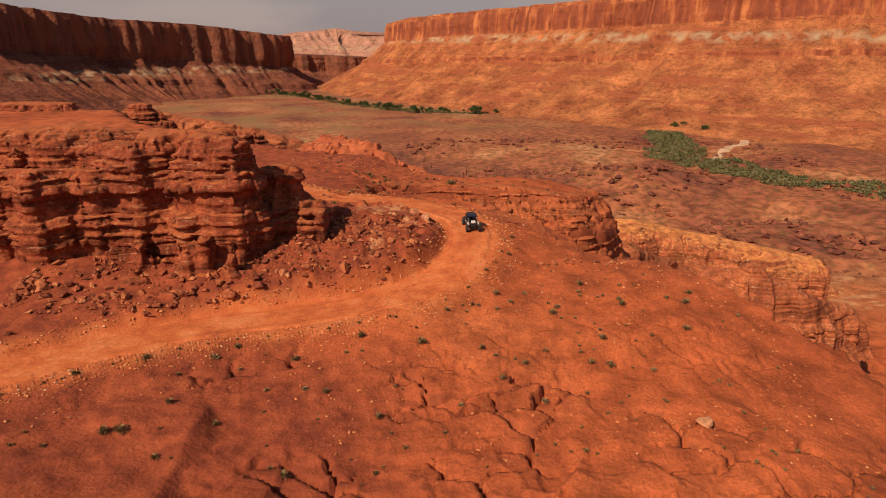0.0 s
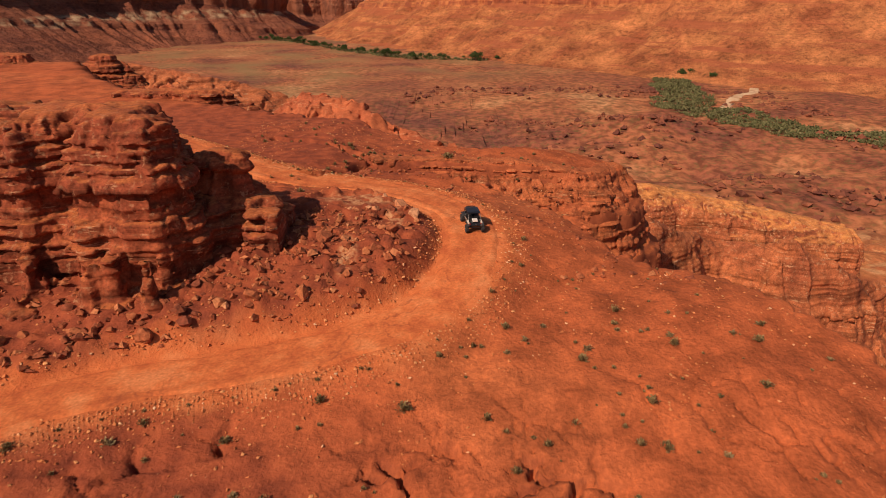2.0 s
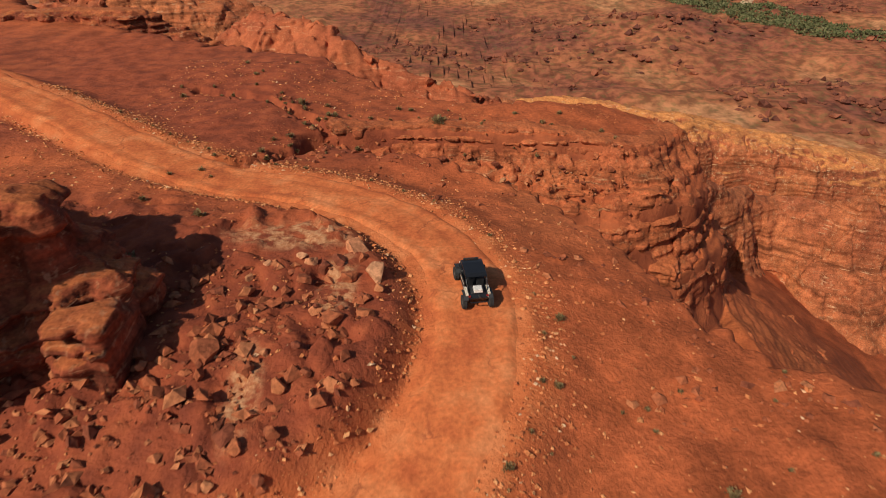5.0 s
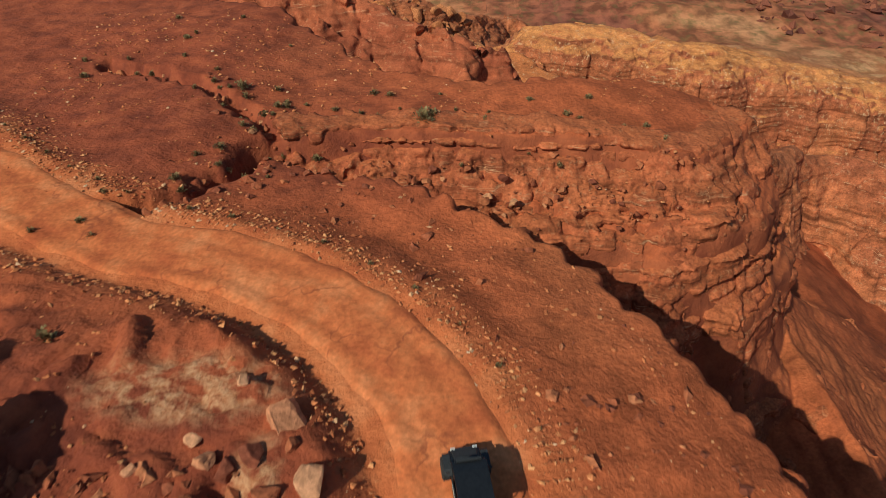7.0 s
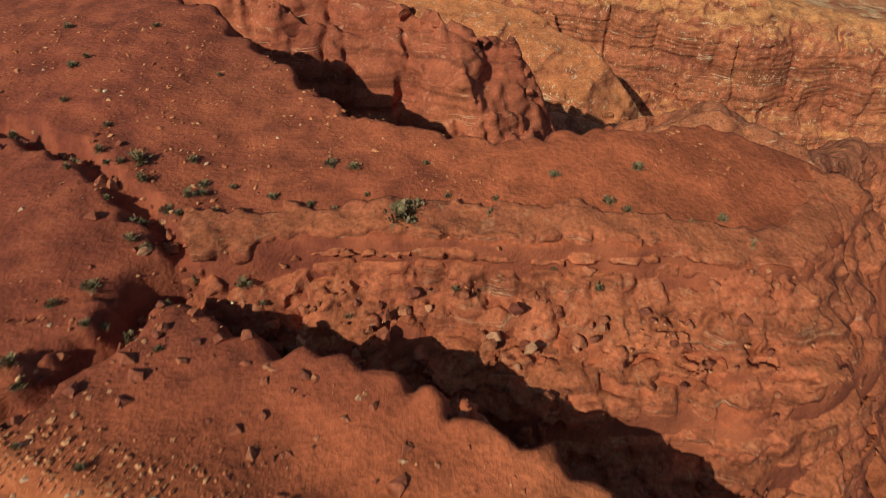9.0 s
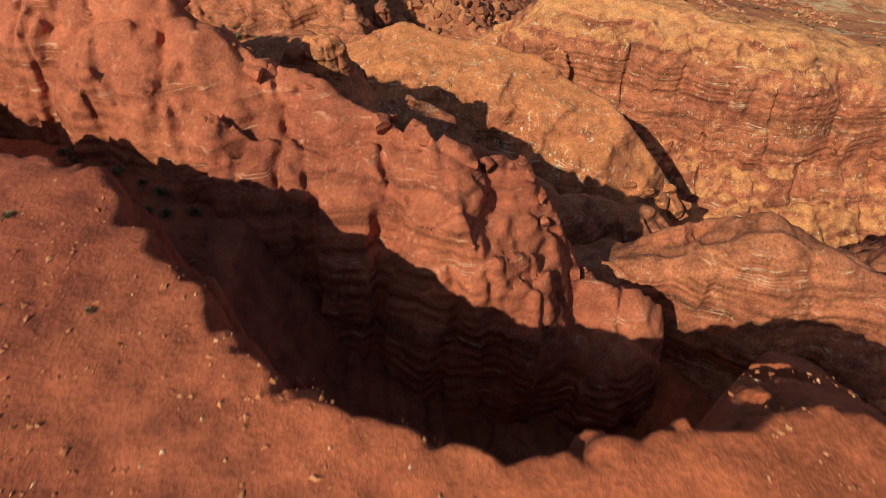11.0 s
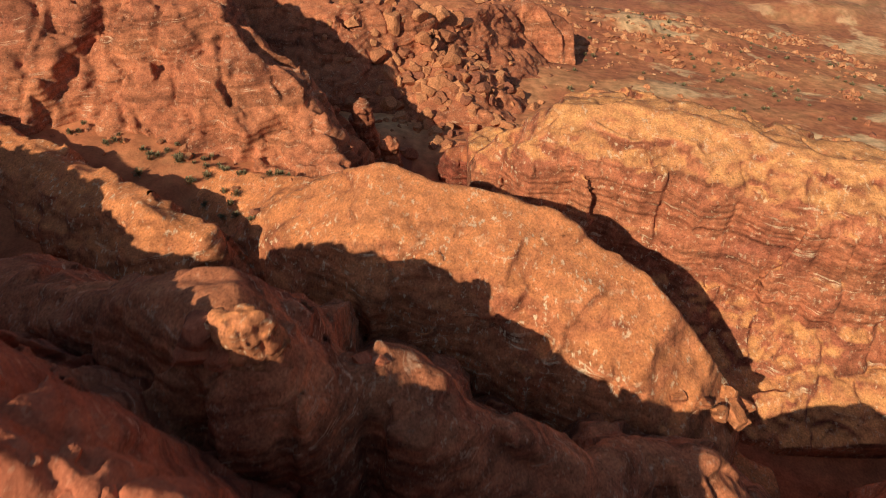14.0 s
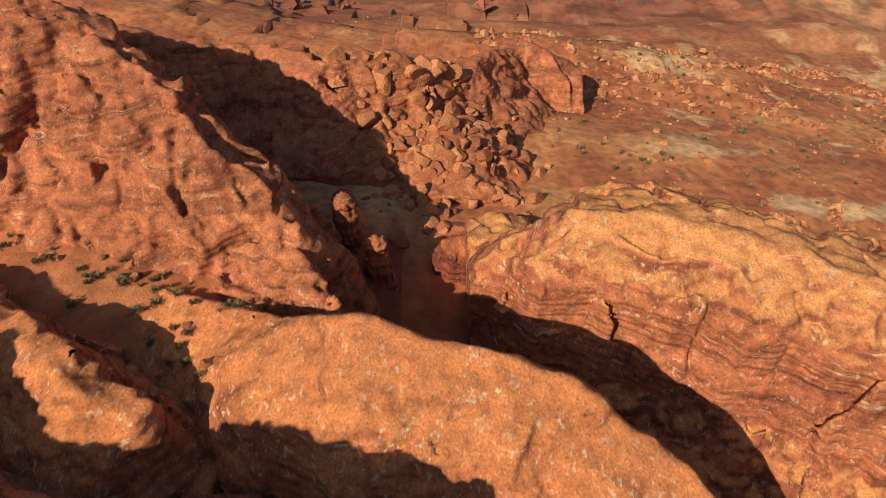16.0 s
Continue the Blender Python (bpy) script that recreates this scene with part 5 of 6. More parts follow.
# ---- loose rock, plants: shared meshes, set down on the ground ----
def boulder_mesh(name, seed, mat, flat=0.7, cuts=15, fine=3):
    rnd = random.Random(seed)
    bm = bmesh.new()
    bmesh.ops.create_icosphere(bm, subdivisions=fine, radius=1.0)
    planes = []
    for _ in range(cuts):
        n = Vector((rnd.gauss(0, 1), rnd.gauss(0, 1), rnd.gauss(0, 0.8))).normalized()
        planes.append((n, rnd.uniform(0.38, 0.8)))
    for v in bm.verts:
        for n, d in planes:
            over = v.co.dot(n) - d
            if over > 0:
                v.co -= n * over * 0.98
        q = v.co * 2.2 + Vector((seed * 3.1, 0, 0))
        v.co += v.co.normalized() * (0.07 * noise.noise(q) + 0.025 * noise.noise(q * 2.7))
        v.co.z = v.co.z * flat + 0.28
        v.co.x *= 1.12
    me = bpy.data.meshes.new(name)
    bm.to_mesh(me)
    bm.free()
    me.materials.append(mat)
    return me


def set_down(name, meshes, places, label, category, group, rnd, sink=0.1, tilt=12, height=None):
    """Things on shared meshes at (x, y, size)."""
    arr = np.array([(p[0], p[1]) for p in places], float)
    zs = ground_height(arr[:, 0], arr[:, 1]) if height is None else height(arr[:, 0], arr[:, 1])
    for (x, y, size), z in zip(places, zs):
        ob = new(name, rnd.choice(meshes))
        m = pose(x, y, z - sink * size, rnd.uniform(-tilt, tilt), rnd.uniform(-tilt, tilt), rnd.uniform(0, 360))
        ob.matrix_basis = m @ Matrix.Diagonal((size * rnd.uniform(0.85, 1.15), size * rnd.uniform(0.8, 1.1), size * rnd.uniform(0.8, 1.1), 1))
        tagged(ob, label, category, group)


rnd = random.Random(7)
red_boulders = [boulder_mesh("boulder", 11 + k, BOULDER, 0.72) for k in range(6)]
pale_boulders = [boulder_mesh("pale_boulder", 31 + k, PALE_STONE, 0.6, 8) for k in range(3)]
canyon_boulders = [boulder_mesh("canyon_boulder", 51 + k, CANYON_STONE, 0.8, 9) for k in range(6)]

BEND_ROCKS = [(-18.1, 53.9, 0.45), (-16, 53.7, 0.5), (-20.6, 52.4, 0.4), (-29.8, 50.4, 0.5), (-28.3, 50, 0.45), (-33.4, 49.5, 0.7), (-31.6, 48.9, 0.6), (-26.2, 48.5, 0.6), (-25.1, 49.2, 0.5),
              (-20, 49.7, 0.4), (-18, 49.6, 0.75), (-12.1, 52.1, 0.55), (-8.8, 53.3, 0.8), (-35.6, 49.7, 0.7), (-34, 50.2, 0.7), (-32.3, 42.8, 0.5), (-13.3, 55.6, 0.4), (-19.3, 51.1, 0.5),
              (-15.8, 50.6, 0.7), (-15.3, 51.3, 0.45), (-13.9, 51.9, 0.5), (-11.9, 52.5, 0.75), (-10.2, 53, 0.5), (-11.7, 51.6, 0.55), (-6.4, 58.4, 0.5), (-8.3, 59, 0.8), (-5, 57.7, 0.6), (-4.9, 55.7, 0.5)]
set_down("boulder", red_boulders, BEND_ROCKS, "rounded red sandstone boulder on the rubble slope by the road", "boulder", "boulders below the butte", rnd)
more = [(rnd.uniform(-36, -4), rnd.uniform(47.5, 66), rnd.choice((0.18, 0.22, 0.3, 0.4, 0.55))) for _ in range(420)]
more = [p for p in more if to_line(np.array([p[0]]), np.array([p[1]]), ROAD)[0][0] > 3.4 and butte_height(np.array([p[0]]), np.array([p[1]]))[0] < -0.5][:70]
set_down("boulder", red_boulders, more, "small angular red rock on the rubble slope", "boulder", "boulders below the butte", rnd)
set_down("pale_boulder", pale_boulders, [(-3.1, 68.1, 1.15), (-1.9, 65.7, 0.8), (-5.2, 66.2, 0.5), (-4.6, 69.2, 0.32), (-5.8, 67.1, 0.3), (-7.2, 65.9, 0.3), (17.4, 36.6, 0.55)],
         "pale angular sandstone block on bleached gravel", "boulder", "pale blocks in the bend", rnd)
set_down("boulder", red_boulders, [(-4.5, 66, 0.5), (-3.8, 66.4, 0.5), (-5.2, 64.7, 0.5), (-2.2, 63.7, 0.5), (-3.2, 65.2, 0.6), (-2.6, 66.9, 0.4), (-2.0, 62.4, 0.6), (-3.5, 61.8, 0.7), (-1.6, 64.4, 0.4)],
         "red rock beside the bleached gravel", "boulder", "pale blocks in the bend", rnd)
LEDGE_ROCKS = [(-7.3, 89.6, 0.6), (-6.5, 89.4, 0.5), (-6.3, 88.7, 0.7), (-7.8, 87.3, 0.6), (-6.2, 86.9, 0.5), (-5.4, 87.1, 0.6), (-6.5, 86, 0.5), (-1.5, 90.8, 0.5), (-1, 90.6, 0.4), (0.1, 90.6, 0.45),
               (2.2, 90.5, 0.6), (3.8, 90.7, 0.5), (7.9, 90.2, 0.45), (13.6, 89.6, 0.4), (14.8, 89.7, 0.4), (13, 87.4, 0.5), (6.4, 89.2, 0.7), (6, 88.2, 0.5), (0.3, 89.2, 0.8), (4.8, 89.1, 0.9),
               (-3.2, 90.3, 0.6), (-9.5, 86.5, 0.5), (-11.8, 83.2, 0.45), (-13.4, 82, 0.5), (9.8, 89.9, 0.6), (11.6, 90.2, 0.6)]
def ledge_top(x, y):
    return np.maximum(ground_height(x, y), ledge_height(x, y))


set_down("boulder", red_boulders, [(x, y - 1.2, s * 0.6) for x, y, s in LEDGE_ROCKS], "red block fallen from the broken ledge", "boulder", "blocks along the ledge", rnd, 0.1, 25, ledge_top)
more = [(rnd.uniform(-9, 18), rnd.gauss(88.4, 1.3), rnd.choice((0.16, 0.22, 0.3, 0.42))) for _ in range(80)]
set_down("boulder", red_boulders, more, "small red block of ledge rubble", "boulder", "blocks along the ledge", rnd, 0.1, 25, ledge_top)
# rubble that fills the gully across the bench
more = []
for run in (SCARP, RAVINE):
    for (ax, ay, _), (bx, by, _) in zip(run, run[1:]):
        for _k in range(6):
            t = rnd.random()
            more.append((ax + t * (bx - ax) + rnd.gauss(0, 0.7), ay + t * (by - ay) + rnd.gauss(0, 0.6), rnd.choice((0.2, 0.3, 0.4, 0.55))))
set_down("boulder", red_boulders, more, "dark red block of rubble in the gully", "boulder", "rubble in the gully", rnd, 0.1, 25)


def heap(x, y):
    return np.maximum(ground_height(x, y), knoll_height(x, y))


JUMBLE = [(7.3, 233, 2.2), (1.9, 230, 2.2), (-12, 226, 2.6), (-11.1, 222, 2.0), (-4.5, 224, 2.4), (1.6, 223, 2.0), (5.6, 228, 2.6), (7.1, 226, 2.2), (6, 219, 2.6), (10.3, 216.2, 1.8), (-0.7, 217.3, 1.9),
          (-4.1, 218.8, 1.8), (3.2, 212.7, 2.2), (-8.8, 200.6, 2.6), (-6.5, 194.8, 2.2), (-4.6, 190.6, 2.4), (9, 195.6, 3.6), (14, 199, 2.4), (17.2, 218.7, 1.6), (12, 221.8, 2.0), (-2.8, 221, 1.6),
          (-7.1, 218, 1.8), (4.1, 230, 2.4), (0.2, 227, 1.8), (9.4, 234, 1.8), (-5.2, 209.1, 2.0), (13, 206, 1.8), (8.4, 209, 1.5), (1, 205, 1.6)]
set_down("canyon_boulder", canyon_boulders, JUMBLE, "large weathered orange boulder in the canyon rockfall", "boulder", "rockfall in the canyon", rnd, 0.2, 30, heap)
more = [(rnd.gauss(4, 8), rnd.gauss(216, 10), rnd.choice((0.7, 0.9, 1.2, 1.6))) for _ in range(190)]
set_down("canyon_boulder", canyon_boulders, more, "orange boulder in the canyon rockfall", "boulder", "rockfall in the canyon", rnd, 0.15, 30, heap)
more = [(rnd.uniform(30, 110), rnd.uniform(196, 290), rnd.choice((0.4, 0.6, 0.9))) for _ in range(90)]
set_down("canyon_boulder", canyon_boulders, more, "tan boulder on the open canyon floor", "boulder", "boulders on the canyon floor", rnd, 0.2, 20)


# rubble on the sandy shelf before the fin
more = [(rnd.uniform(-22, -10), rnd.uniform(114, 123), rnd.choice((0.2, 0.3, 0.45, 0.7))) for _ in range(30)]
set_down("boulder", red_boulders, more, "red rock on the sandy shelf below the fin", "boulder", "rocks below the fin", rnd, 0.2, 25)

# weathered blocks along the crest and the sunny face of the front fin
more = []
for (ax, ay, az), (bx, by, bz) in zip(FIN_FRONT[1:], FIN_FRONT[2:]):
    n = max(2, int(math.hypot(bx - ax, by - ay) * 0.7))
    for k in range(n):
        t = rnd.random()
        size = rnd.choice((0.5, 0.7, 0.9, 1.2))
        more.append((ax + t * (bx - ax) + rnd.gauss(0, 0.5), ay + t * (by - ay) - rnd.choice((0, 0, 0, 0.5, 1.0)) + rnd.gauss(0, 0.4), size))
fin_blocks = [boulder_mesh("fin_block", 71 + k, ROCK_FIN, 1.0, 26) for k in range(5)]
set_down("fin_block", fin_blocks, more, "weathered red sandstone block standing out of the fin", "rock", "blocks on the fin", rnd, 0.55, 10, fin_height)
more = [(-8.4, 136.2, 2.2), (-7.4, 135.2, 1.6), (-9.0, 135.4, 1.5), (-0.4, 138.2, 0.9), (0.8, 138, 0.7), (2.4, 166.5, 1.6), (3.4, 165.8, 1.0)]
set_down("sandstone_block", fin_blocks, more[:5], "orange sandstone block catching the sun on the dark ridge", "rock", "sunlit knobs", rnd, 0.2, 8, shade_height)
tip = [(33.2, 145.6, 1.5), (32.4, 144.2, 1.3), (31, 143.6, 1.6), (29.2, 143.4, 1.2), (27.4, 143.6, 1.4), (30.6, 145.6, 1.2), (25.4, 143.8, 1.1)]
set_down("sandstone_block", [boulder_mesh("tip_block", 91 + k, ROCK_ORANGE, 0.9, 14) for k in range(3)], tip, "rounded orange block at the broken tip of the fin", "rock", "blocks at the fin tip", rnd, 0.3, 10, slab_height)
set_down("sandstone_block", fin_blocks, more[5:], "small red block on the back edge of the slab", "rock", "sunlit knobs", rnd, 0.2, 8, slab_height)


def scattered(name, places, size_lo, size_hi, mat, label, category, seed):
    """Countless small stones in one mesh."""
    r = np.random.RandomState(seed)
    base = np.array([(0.9, 0, 0), (-0.9, 0, 0), (0, 0.8, 0), (0, -0.8, 0), (0, 0, 0.6), (0, 0, -0.5), (0.45, 0.45, 0.4), (-0.5, 0.4, 0.35)])
    tri = np.array([(0, 6, 4), (6, 2, 4), (2, 7, 4), (7, 1, 4), (1, 3, 4), (3, 0, 4), (0, 2, 6), (2, 1, 7), (2, 0, 5), (1, 2, 5), (3, 1, 5), (0, 3, 5)])
    n = len(places)
    z = ground_height(places[:, 0], places[:, 1])
    size = size_lo + (size_hi - size_lo) * r.rand(n) ** 3
    a = r.rand(n) * 6.283
    v = base[None] * (1 + 0.35 * r.randn(n, 8, 1)) * size[:, None, None] * (0.7 + 0.6 * r.rand(n, 1, 3))
    c, s = np.cos(a)[:, None], np.sin(a)[:, None]
    x = v[:, :, 0] * c - v[:, :, 1] * s + places[:, 0:1]
    y = v[:, :, 0] * s + v[:, :, 1] * c + places[:, 1:2]
    verts = np.stack([x, y, v[:, :, 2] + z[:, None] + 0.15 * size[:, None]], -1).reshape(-1, 3)
    faces = (tri[None] + 8 * np.arange(n)[:, None, None]).reshape(-1, 3)
    ob = new(name, mesh_of(name, verts, faces, mat, True))
    return tagged(ob, label, category, kind="stuff")


nr = np.random.RandomState(5)
line = glide(ROAD, 0.25)
tan = np.gradient(line[:, :2], axis=0)
tan /= np.linalg.norm(tan, axis=1)[:, None]
near = (line[:, 0] > -36) & (line[:, 1] < 100)
line, tan = line[near], tan[near]
pick = nr.randint(0, len(line), 10000)
off = 2.75 + 0.5 * nr.randn(10000) + 0.5 * nr.rand(10000) ** 3 * 3
berm = line[pick, :2] + np.stack([tan[pick, 1], -tan[pick, 0]], 1) * off[:, None]
scattered("berm_gravel", berm, 0.02, 0.14, GRAVEL, "loose orange gravel heaped along the outer road edge", "gravel", 1)
pick = nr.randint(0, len(line), 2200)
off = 2.6 + 0.7 * np.abs(nr.randn(2200))
berm = line[pick, :2] - np.stack([tan[pick, 1], -tan[pick, 0]], 1) * off[:, None]
scattered("verge_gravel", berm, 0.03, 0.18, GRAVEL, "loose red gravel on the inner road verge", "gravel", 2)
pts = np.stack([nr.uniform(-30, 30, 9000), nr.uniform(33, 84, 9000)], 1)
d = to_line(pts[:, 0], pts[:, 1], ROAD)[0]
pts = pts[(d > 2.8) & (to_outline(pts[:, 0], pts[:, 1], NEAR_BENCH) < -0.4) & (fbm(pts[:, 0], pts[:, 1], 5, 3, 7) > -0.12)]
scattered("loose_stones", pts, 0.025, 0.15, GRAVEL, "small loose stones scattered on red sand", "stones", 3)
pts = np.stack([nr.uniform(-26, 20, 5000), nr.uniform(82, 110, 5000)], 1)
pts = pts[(fbm(pts[:, 0], pts[:, 1], 4, 3, 9) > 0.0) & (to_outline(pts[:, 0], pts[:, 1], FAR_BENCH) < 4)]
scattered("loose_stones", pts, 0.025, 0.15, GRAVEL, "small loose stones scattered on the far bench", "stones", 4)
pts = np.stack([nr.uniform(-10, 20, 900), nr.uniform(58, 86, 900)], 1)
pts = pts[(to_line(pts[:, 0], pts[:, 1], ROAD)[0] > 3.3) & (to_outline(pts[:, 0], pts[:, 1], NEAR_BENCH) < -0.7) & (to_outline(pts[:, 0], pts[:, 1], INNER) > 0) & (fbm(pts[:, 0], pts[:, 1], 3, 2, 197) > -0.1)]
scattered("rim_stones", pts, 0.1, 0.42, LOOSE_RED, "brown-red stones strewn over the sandy bench rim", "stones", 9)
pts = np.stack([nr.uniform(-36, -2, 4200), nr.uniform(46, 66, 4200)], 1)
pts = pts[(to_line(pts[:, 0], pts[:, 1], ROAD)[0] > 2.9) & (to_outline(pts[:, 0], pts[:, 1], INNER) < 0) & (fbm(pts[:, 0], pts[:, 1], 2.5, 3, 198) > -0.15)]
scattered("slope_rubble", pts, 0.06, 0.5, LOOSE_RED, "dark red broken rock strewn below the butte", "stones", 12)
pts = np.stack([nr.uniform(-30, 130, 7000), nr.uniform(190, 330, 7000)], 1)
pts = pts[fbm(pts[:, 0], pts[:, 1], 9, 4, 11) > 0.2]
scattered("floor_stones", pts, 0.08, 0.6, CANYON_STONE_LOOSE, "countless stones strewn over the canyon floor", "stones", 5)
pts = np.stack([nr.uniform(14, 130, 60000), nr.uniform(192, 300, 60000)], 1)
n1 = fbm(pts[:, 0] * 0.5 + 0.3 * pts[:, 1], pts[:, 1], 30, 4, 195)
pts = pts[(np.abs((n1 * 5) % 1 - 0.5) < 0.07) & (fbm(pts[:, 0], pts[:, 1], 24, 3, 196) > 0.0)][:2600]
scattered("canyon_ledges", pts, 0.25, 1.5, CANYON_STONE_LOOSE, "broken orange rock ledges on the canyon floor", "rocks", 8)


# ---- plants ----
def tuft_mesh(name, seed, mat, blades, spread_, tall):
    r = random.Random(seed)
    v, f = [], []
    for _ in range(blades):
        a, lean = r.uniform(0, 6.283), r.uniform(0.1, 1.3)
        d = Vector((math.cos(a) * math.sin(lean), math.sin(a) * math.sin(lean), math.cos(lean)))
        side = d.cross(Vector((0, 0, 1)) + Vector((0.1, 0, 0))).normalized()
        root = Vector((math.cos(a), math.sin(a), 0)) * r.uniform(0, 0.25) * spread_
        long = r.uniform(0.6, 1.0)
        for k in range(3):
            c = root + Vector((d.x * spread_, d.y * spread_, d.z * tall)) * long * (0.4 + 0.3 * k) + Vector((r.gauss(0, 0.06), r.gauss(0, 0.06), r.gauss(0, 0.05)))
            w = r.uniform(0.05, 0.11)
            up = Vector((d.x, d.y, d.z + r.uniform(-0.5, 0.8))).normalized() * w * 2
            n = len(v)
            v += [c - side * w, c + side * w, c + up]
            f.append((n, n + 1, n + 2))
        n = len(v)
        v += [root - side * 0.015, root + side * 0.015, root + Vector((d.x * spread_, d.y * spread_, d.z * tall)) * long]
        f.append((n, n + 1, n + 2))
    me = bpy.data.meshes.new(name)
    me.from_pydata([tuple(q) for q in v], [], f)
    me.materials.append(mat)
    return me


shrubs = [tuft_mesh("desert_shrub", 3 + k, SHRUB, 60, 0.55, 0.6) for k in range(4)]
tufts = [tuft_mesh("grass_tuft", 13 + k, DRY_GRASS, 46, 0.5, 0.45) for k in range(3)]
SLOPE_SHRUBS = [(-21.3, 40.8), (-17.9, 36.4), (-19.7, 33.4), (-16.8, 31.4), (-9.4, 31.4), (-1.7, 45.3), (-6.4, 45.3), (3, 44.6), (7.9, 44.4), (4.4, 41.2), (12.2, 53.2), (12.6, 45.7), (11.2, 42.9), (19.8, 47.1),
                (16.8, 46.3), (12.6, 42.8), (-8.2, 39), (-4.3, 36.9), (-15.5, 43.1), (-11, 42.6), (22.3, 53.3), (-14.6, 35.2), (15.5, 51), (6.2, 42.8), (0.3, 49.2), (-25.2, 38.5), (-20.6, 33.1),
                (6.5, 59.7), (4, 55.4), (4.7, 52.4), (2.5, 50.3), (7.2, 63.8), (12.7, 55), (9.2, 49.2), (21.2, 51.4), (-17, 74.2), (-12.6, 71.6)]
set_down("desert_shrub", shrubs, [(x, y, rnd.uniform(0.4, 0.75)) for x, y in SLOPE_SHRUBS], "small olive desert shrub on red sand", "shrub", "shrubs on the bench", rnd, 0.02, 6)
PALE_TUFTS = [(1.2, 38.3), (15.7, 42.3), (25.5, 50.4), (-9.7, 39.3), (-12.3, 39), (7.1, 38.8), (9.8, 50.4), (12.2, 52.5), (15.5, 51.8), (13.7, 52.3), (19.7, 51.9), (22, 53.3), (7.3, 53), (5.9, 51.3), (4.6, 49.9), (16.2, 54.4), (-16.8, 41.8)]
set_down("grass_tuft", tufts, [(x, y, rnd.uniform(0.4, 0.7)) for x, y in PALE_TUFTS], "dry pale grass tuft on red sand", "grass tuft", "tufts on the bench", rnd, 0.02, 6)
BENCH_SHRUBS = [(-17.3, 103.4), (-9.5, 103.5), (-14, 107.8), (-19.4, 108), (-6.9, 94.6), (-4.9, 93.8), (-3.1, 93.2), (-0.6, 93.9), (-2, 92.9), (-1.4, 95.8), (-2.5, 96.1), (5.3, 93.8), (5, 92.6), (7.4, 92.1),
                (7.7, 90.6), (3.1, 93.8), (10.5, 93.6), (8.2, 95.2), (12.4, 96), (11.2, 93), (14.1, 92.4), (15.7, 92.9), (16.5, 91.3), (12.1, 91.6), (9.6, 89.7), (2.1, 96.3), (3.4, 89.7), (-1.3, 88.8),
                (-11.2, 95.4), (-10.8, 94.4), (-9.1, 96.1), (-8.2, 94.6), (-8.6, 93.7), (-13.7, 98.3), (-10.9, 88.1), (-10.2, 86.7), (-4.9, 89.1), (-7.2, 92.5), (-5.4, 90.8), (-16.8, 104.2), (-10.8, 92.3)]
set_down("desert_shrub", shrubs, [(x, y, rnd.uniform(0.3, 0.6)) for x, y in BENCH_SHRUBS], "small olive shrub on the far bench", "shrub", "shrubs on the far bench", rnd, 0.02, 6)
def pass_floor(x, y):
    return np.maximum(np.maximum(ground_height(x, y), west_height(x, y)), slab_height(x, y))


PASS_PLANTS = [(x + rnd.gauss(0, 1.6), y + rnd.gauss(0, 1.0), rnd.uniform(0.5, 1.0)) for x, y in ((-40, 178.5), (-35, 177.4), (-30, 176.2), (-26, 175), (-22, 174), (-18, 172.6), (-14.5, 171.4), (-17, 166), (-20, 168)) for _k in range(4)]
set_down("desert_shrub", shrubs, PASS_PLANTS, "grey-green shrub in the sandy wash below the canyon wall", "shrub", "shrubs in the wash", rnd, 0.02, 6, pass_floor)
set_down("canyon_boulder", canyon_boulders, [(x + rnd.gauss(0, 2), y + rnd.gauss(0, 1.2), rnd.choice((0.25, 0.35, 0.5, 0.8))) for x, y, _ in PASS_PLANTS[::2]], "orange boulder in the sandy wash", "boulder", "boulders in the wash", rnd, 0.1, 20, pass_floor)
GULLY_SHRUBS = [(x + rnd.gauss(0, 1.3), y + rnd.gauss(0, 1.3), rnd.uniform(0.3, 0.65)) for run in (SCARP, RAVINE[:-1]) for x, y, _ in run for _k in range(4)]
set_down("desert_shrub", shrubs, GULLY_SHRUBS, "grey-green shrub growing along the gully", "shrub", "shrubs along the gully", rnd, 0.02, 6)
set_down("desert_shrub", shrubs, [(1.0, 92.3, 1.3), (1.5, 92.7, 1.0), (-11.3, 95.6, 0.9), (-14.5, 66.4, 1.0)], "large grey-green desert bush", "shrub", "large bushes", rnd, 0.02, 6)


set_down("desert_shrub", shrubs, [(rnd.uniform(-22, -11), rnd.uniform(115, 123), rnd.uniform(0.4, 0.9)) for _ in range(26)], "olive shrub on the sandy shelf below the fin", "shrub", "shrubs below the fin", rnd, 0.02, 6)


def planted(name, meshes, places, label, rnd, sink=0.02):
    """Countless small plants in one mesh."""
    arr = np.array([(p[0], p[1]) for p in places], float)
    zs = ground_height(arr[:, 0], arr[:, 1])
    verts, faces, n = [], [], 0
    for (x, y, size), z in zip(places, zs):
        me = rnd.choice(meshes)
        co = np.empty(len(me.vertices) * 3)
        me.vertices.foreach_get("co", co)
        co = co.reshape(-1, 3) * size
        a = rnd.uniform(0, 6.283)
        verts.append(np.stack([co[:, 0] * math.cos(a) - co[:, 1] * math.sin(a) + x, co[:, 0] * math.sin(a) + co[:, 1] * math.cos(a) + y, co[:, 2] + z - sink], 1))
        faces.append(np.arange(n, n + len(co)).reshape(-1, 3))
        n += len(co)
    ob = new(name, mesh_of(name, np.concatenate(verts), np.concatenate(faces), meshes[0].materials[0], True))
    return tagged(ob, label, "plants", kind="stuff")


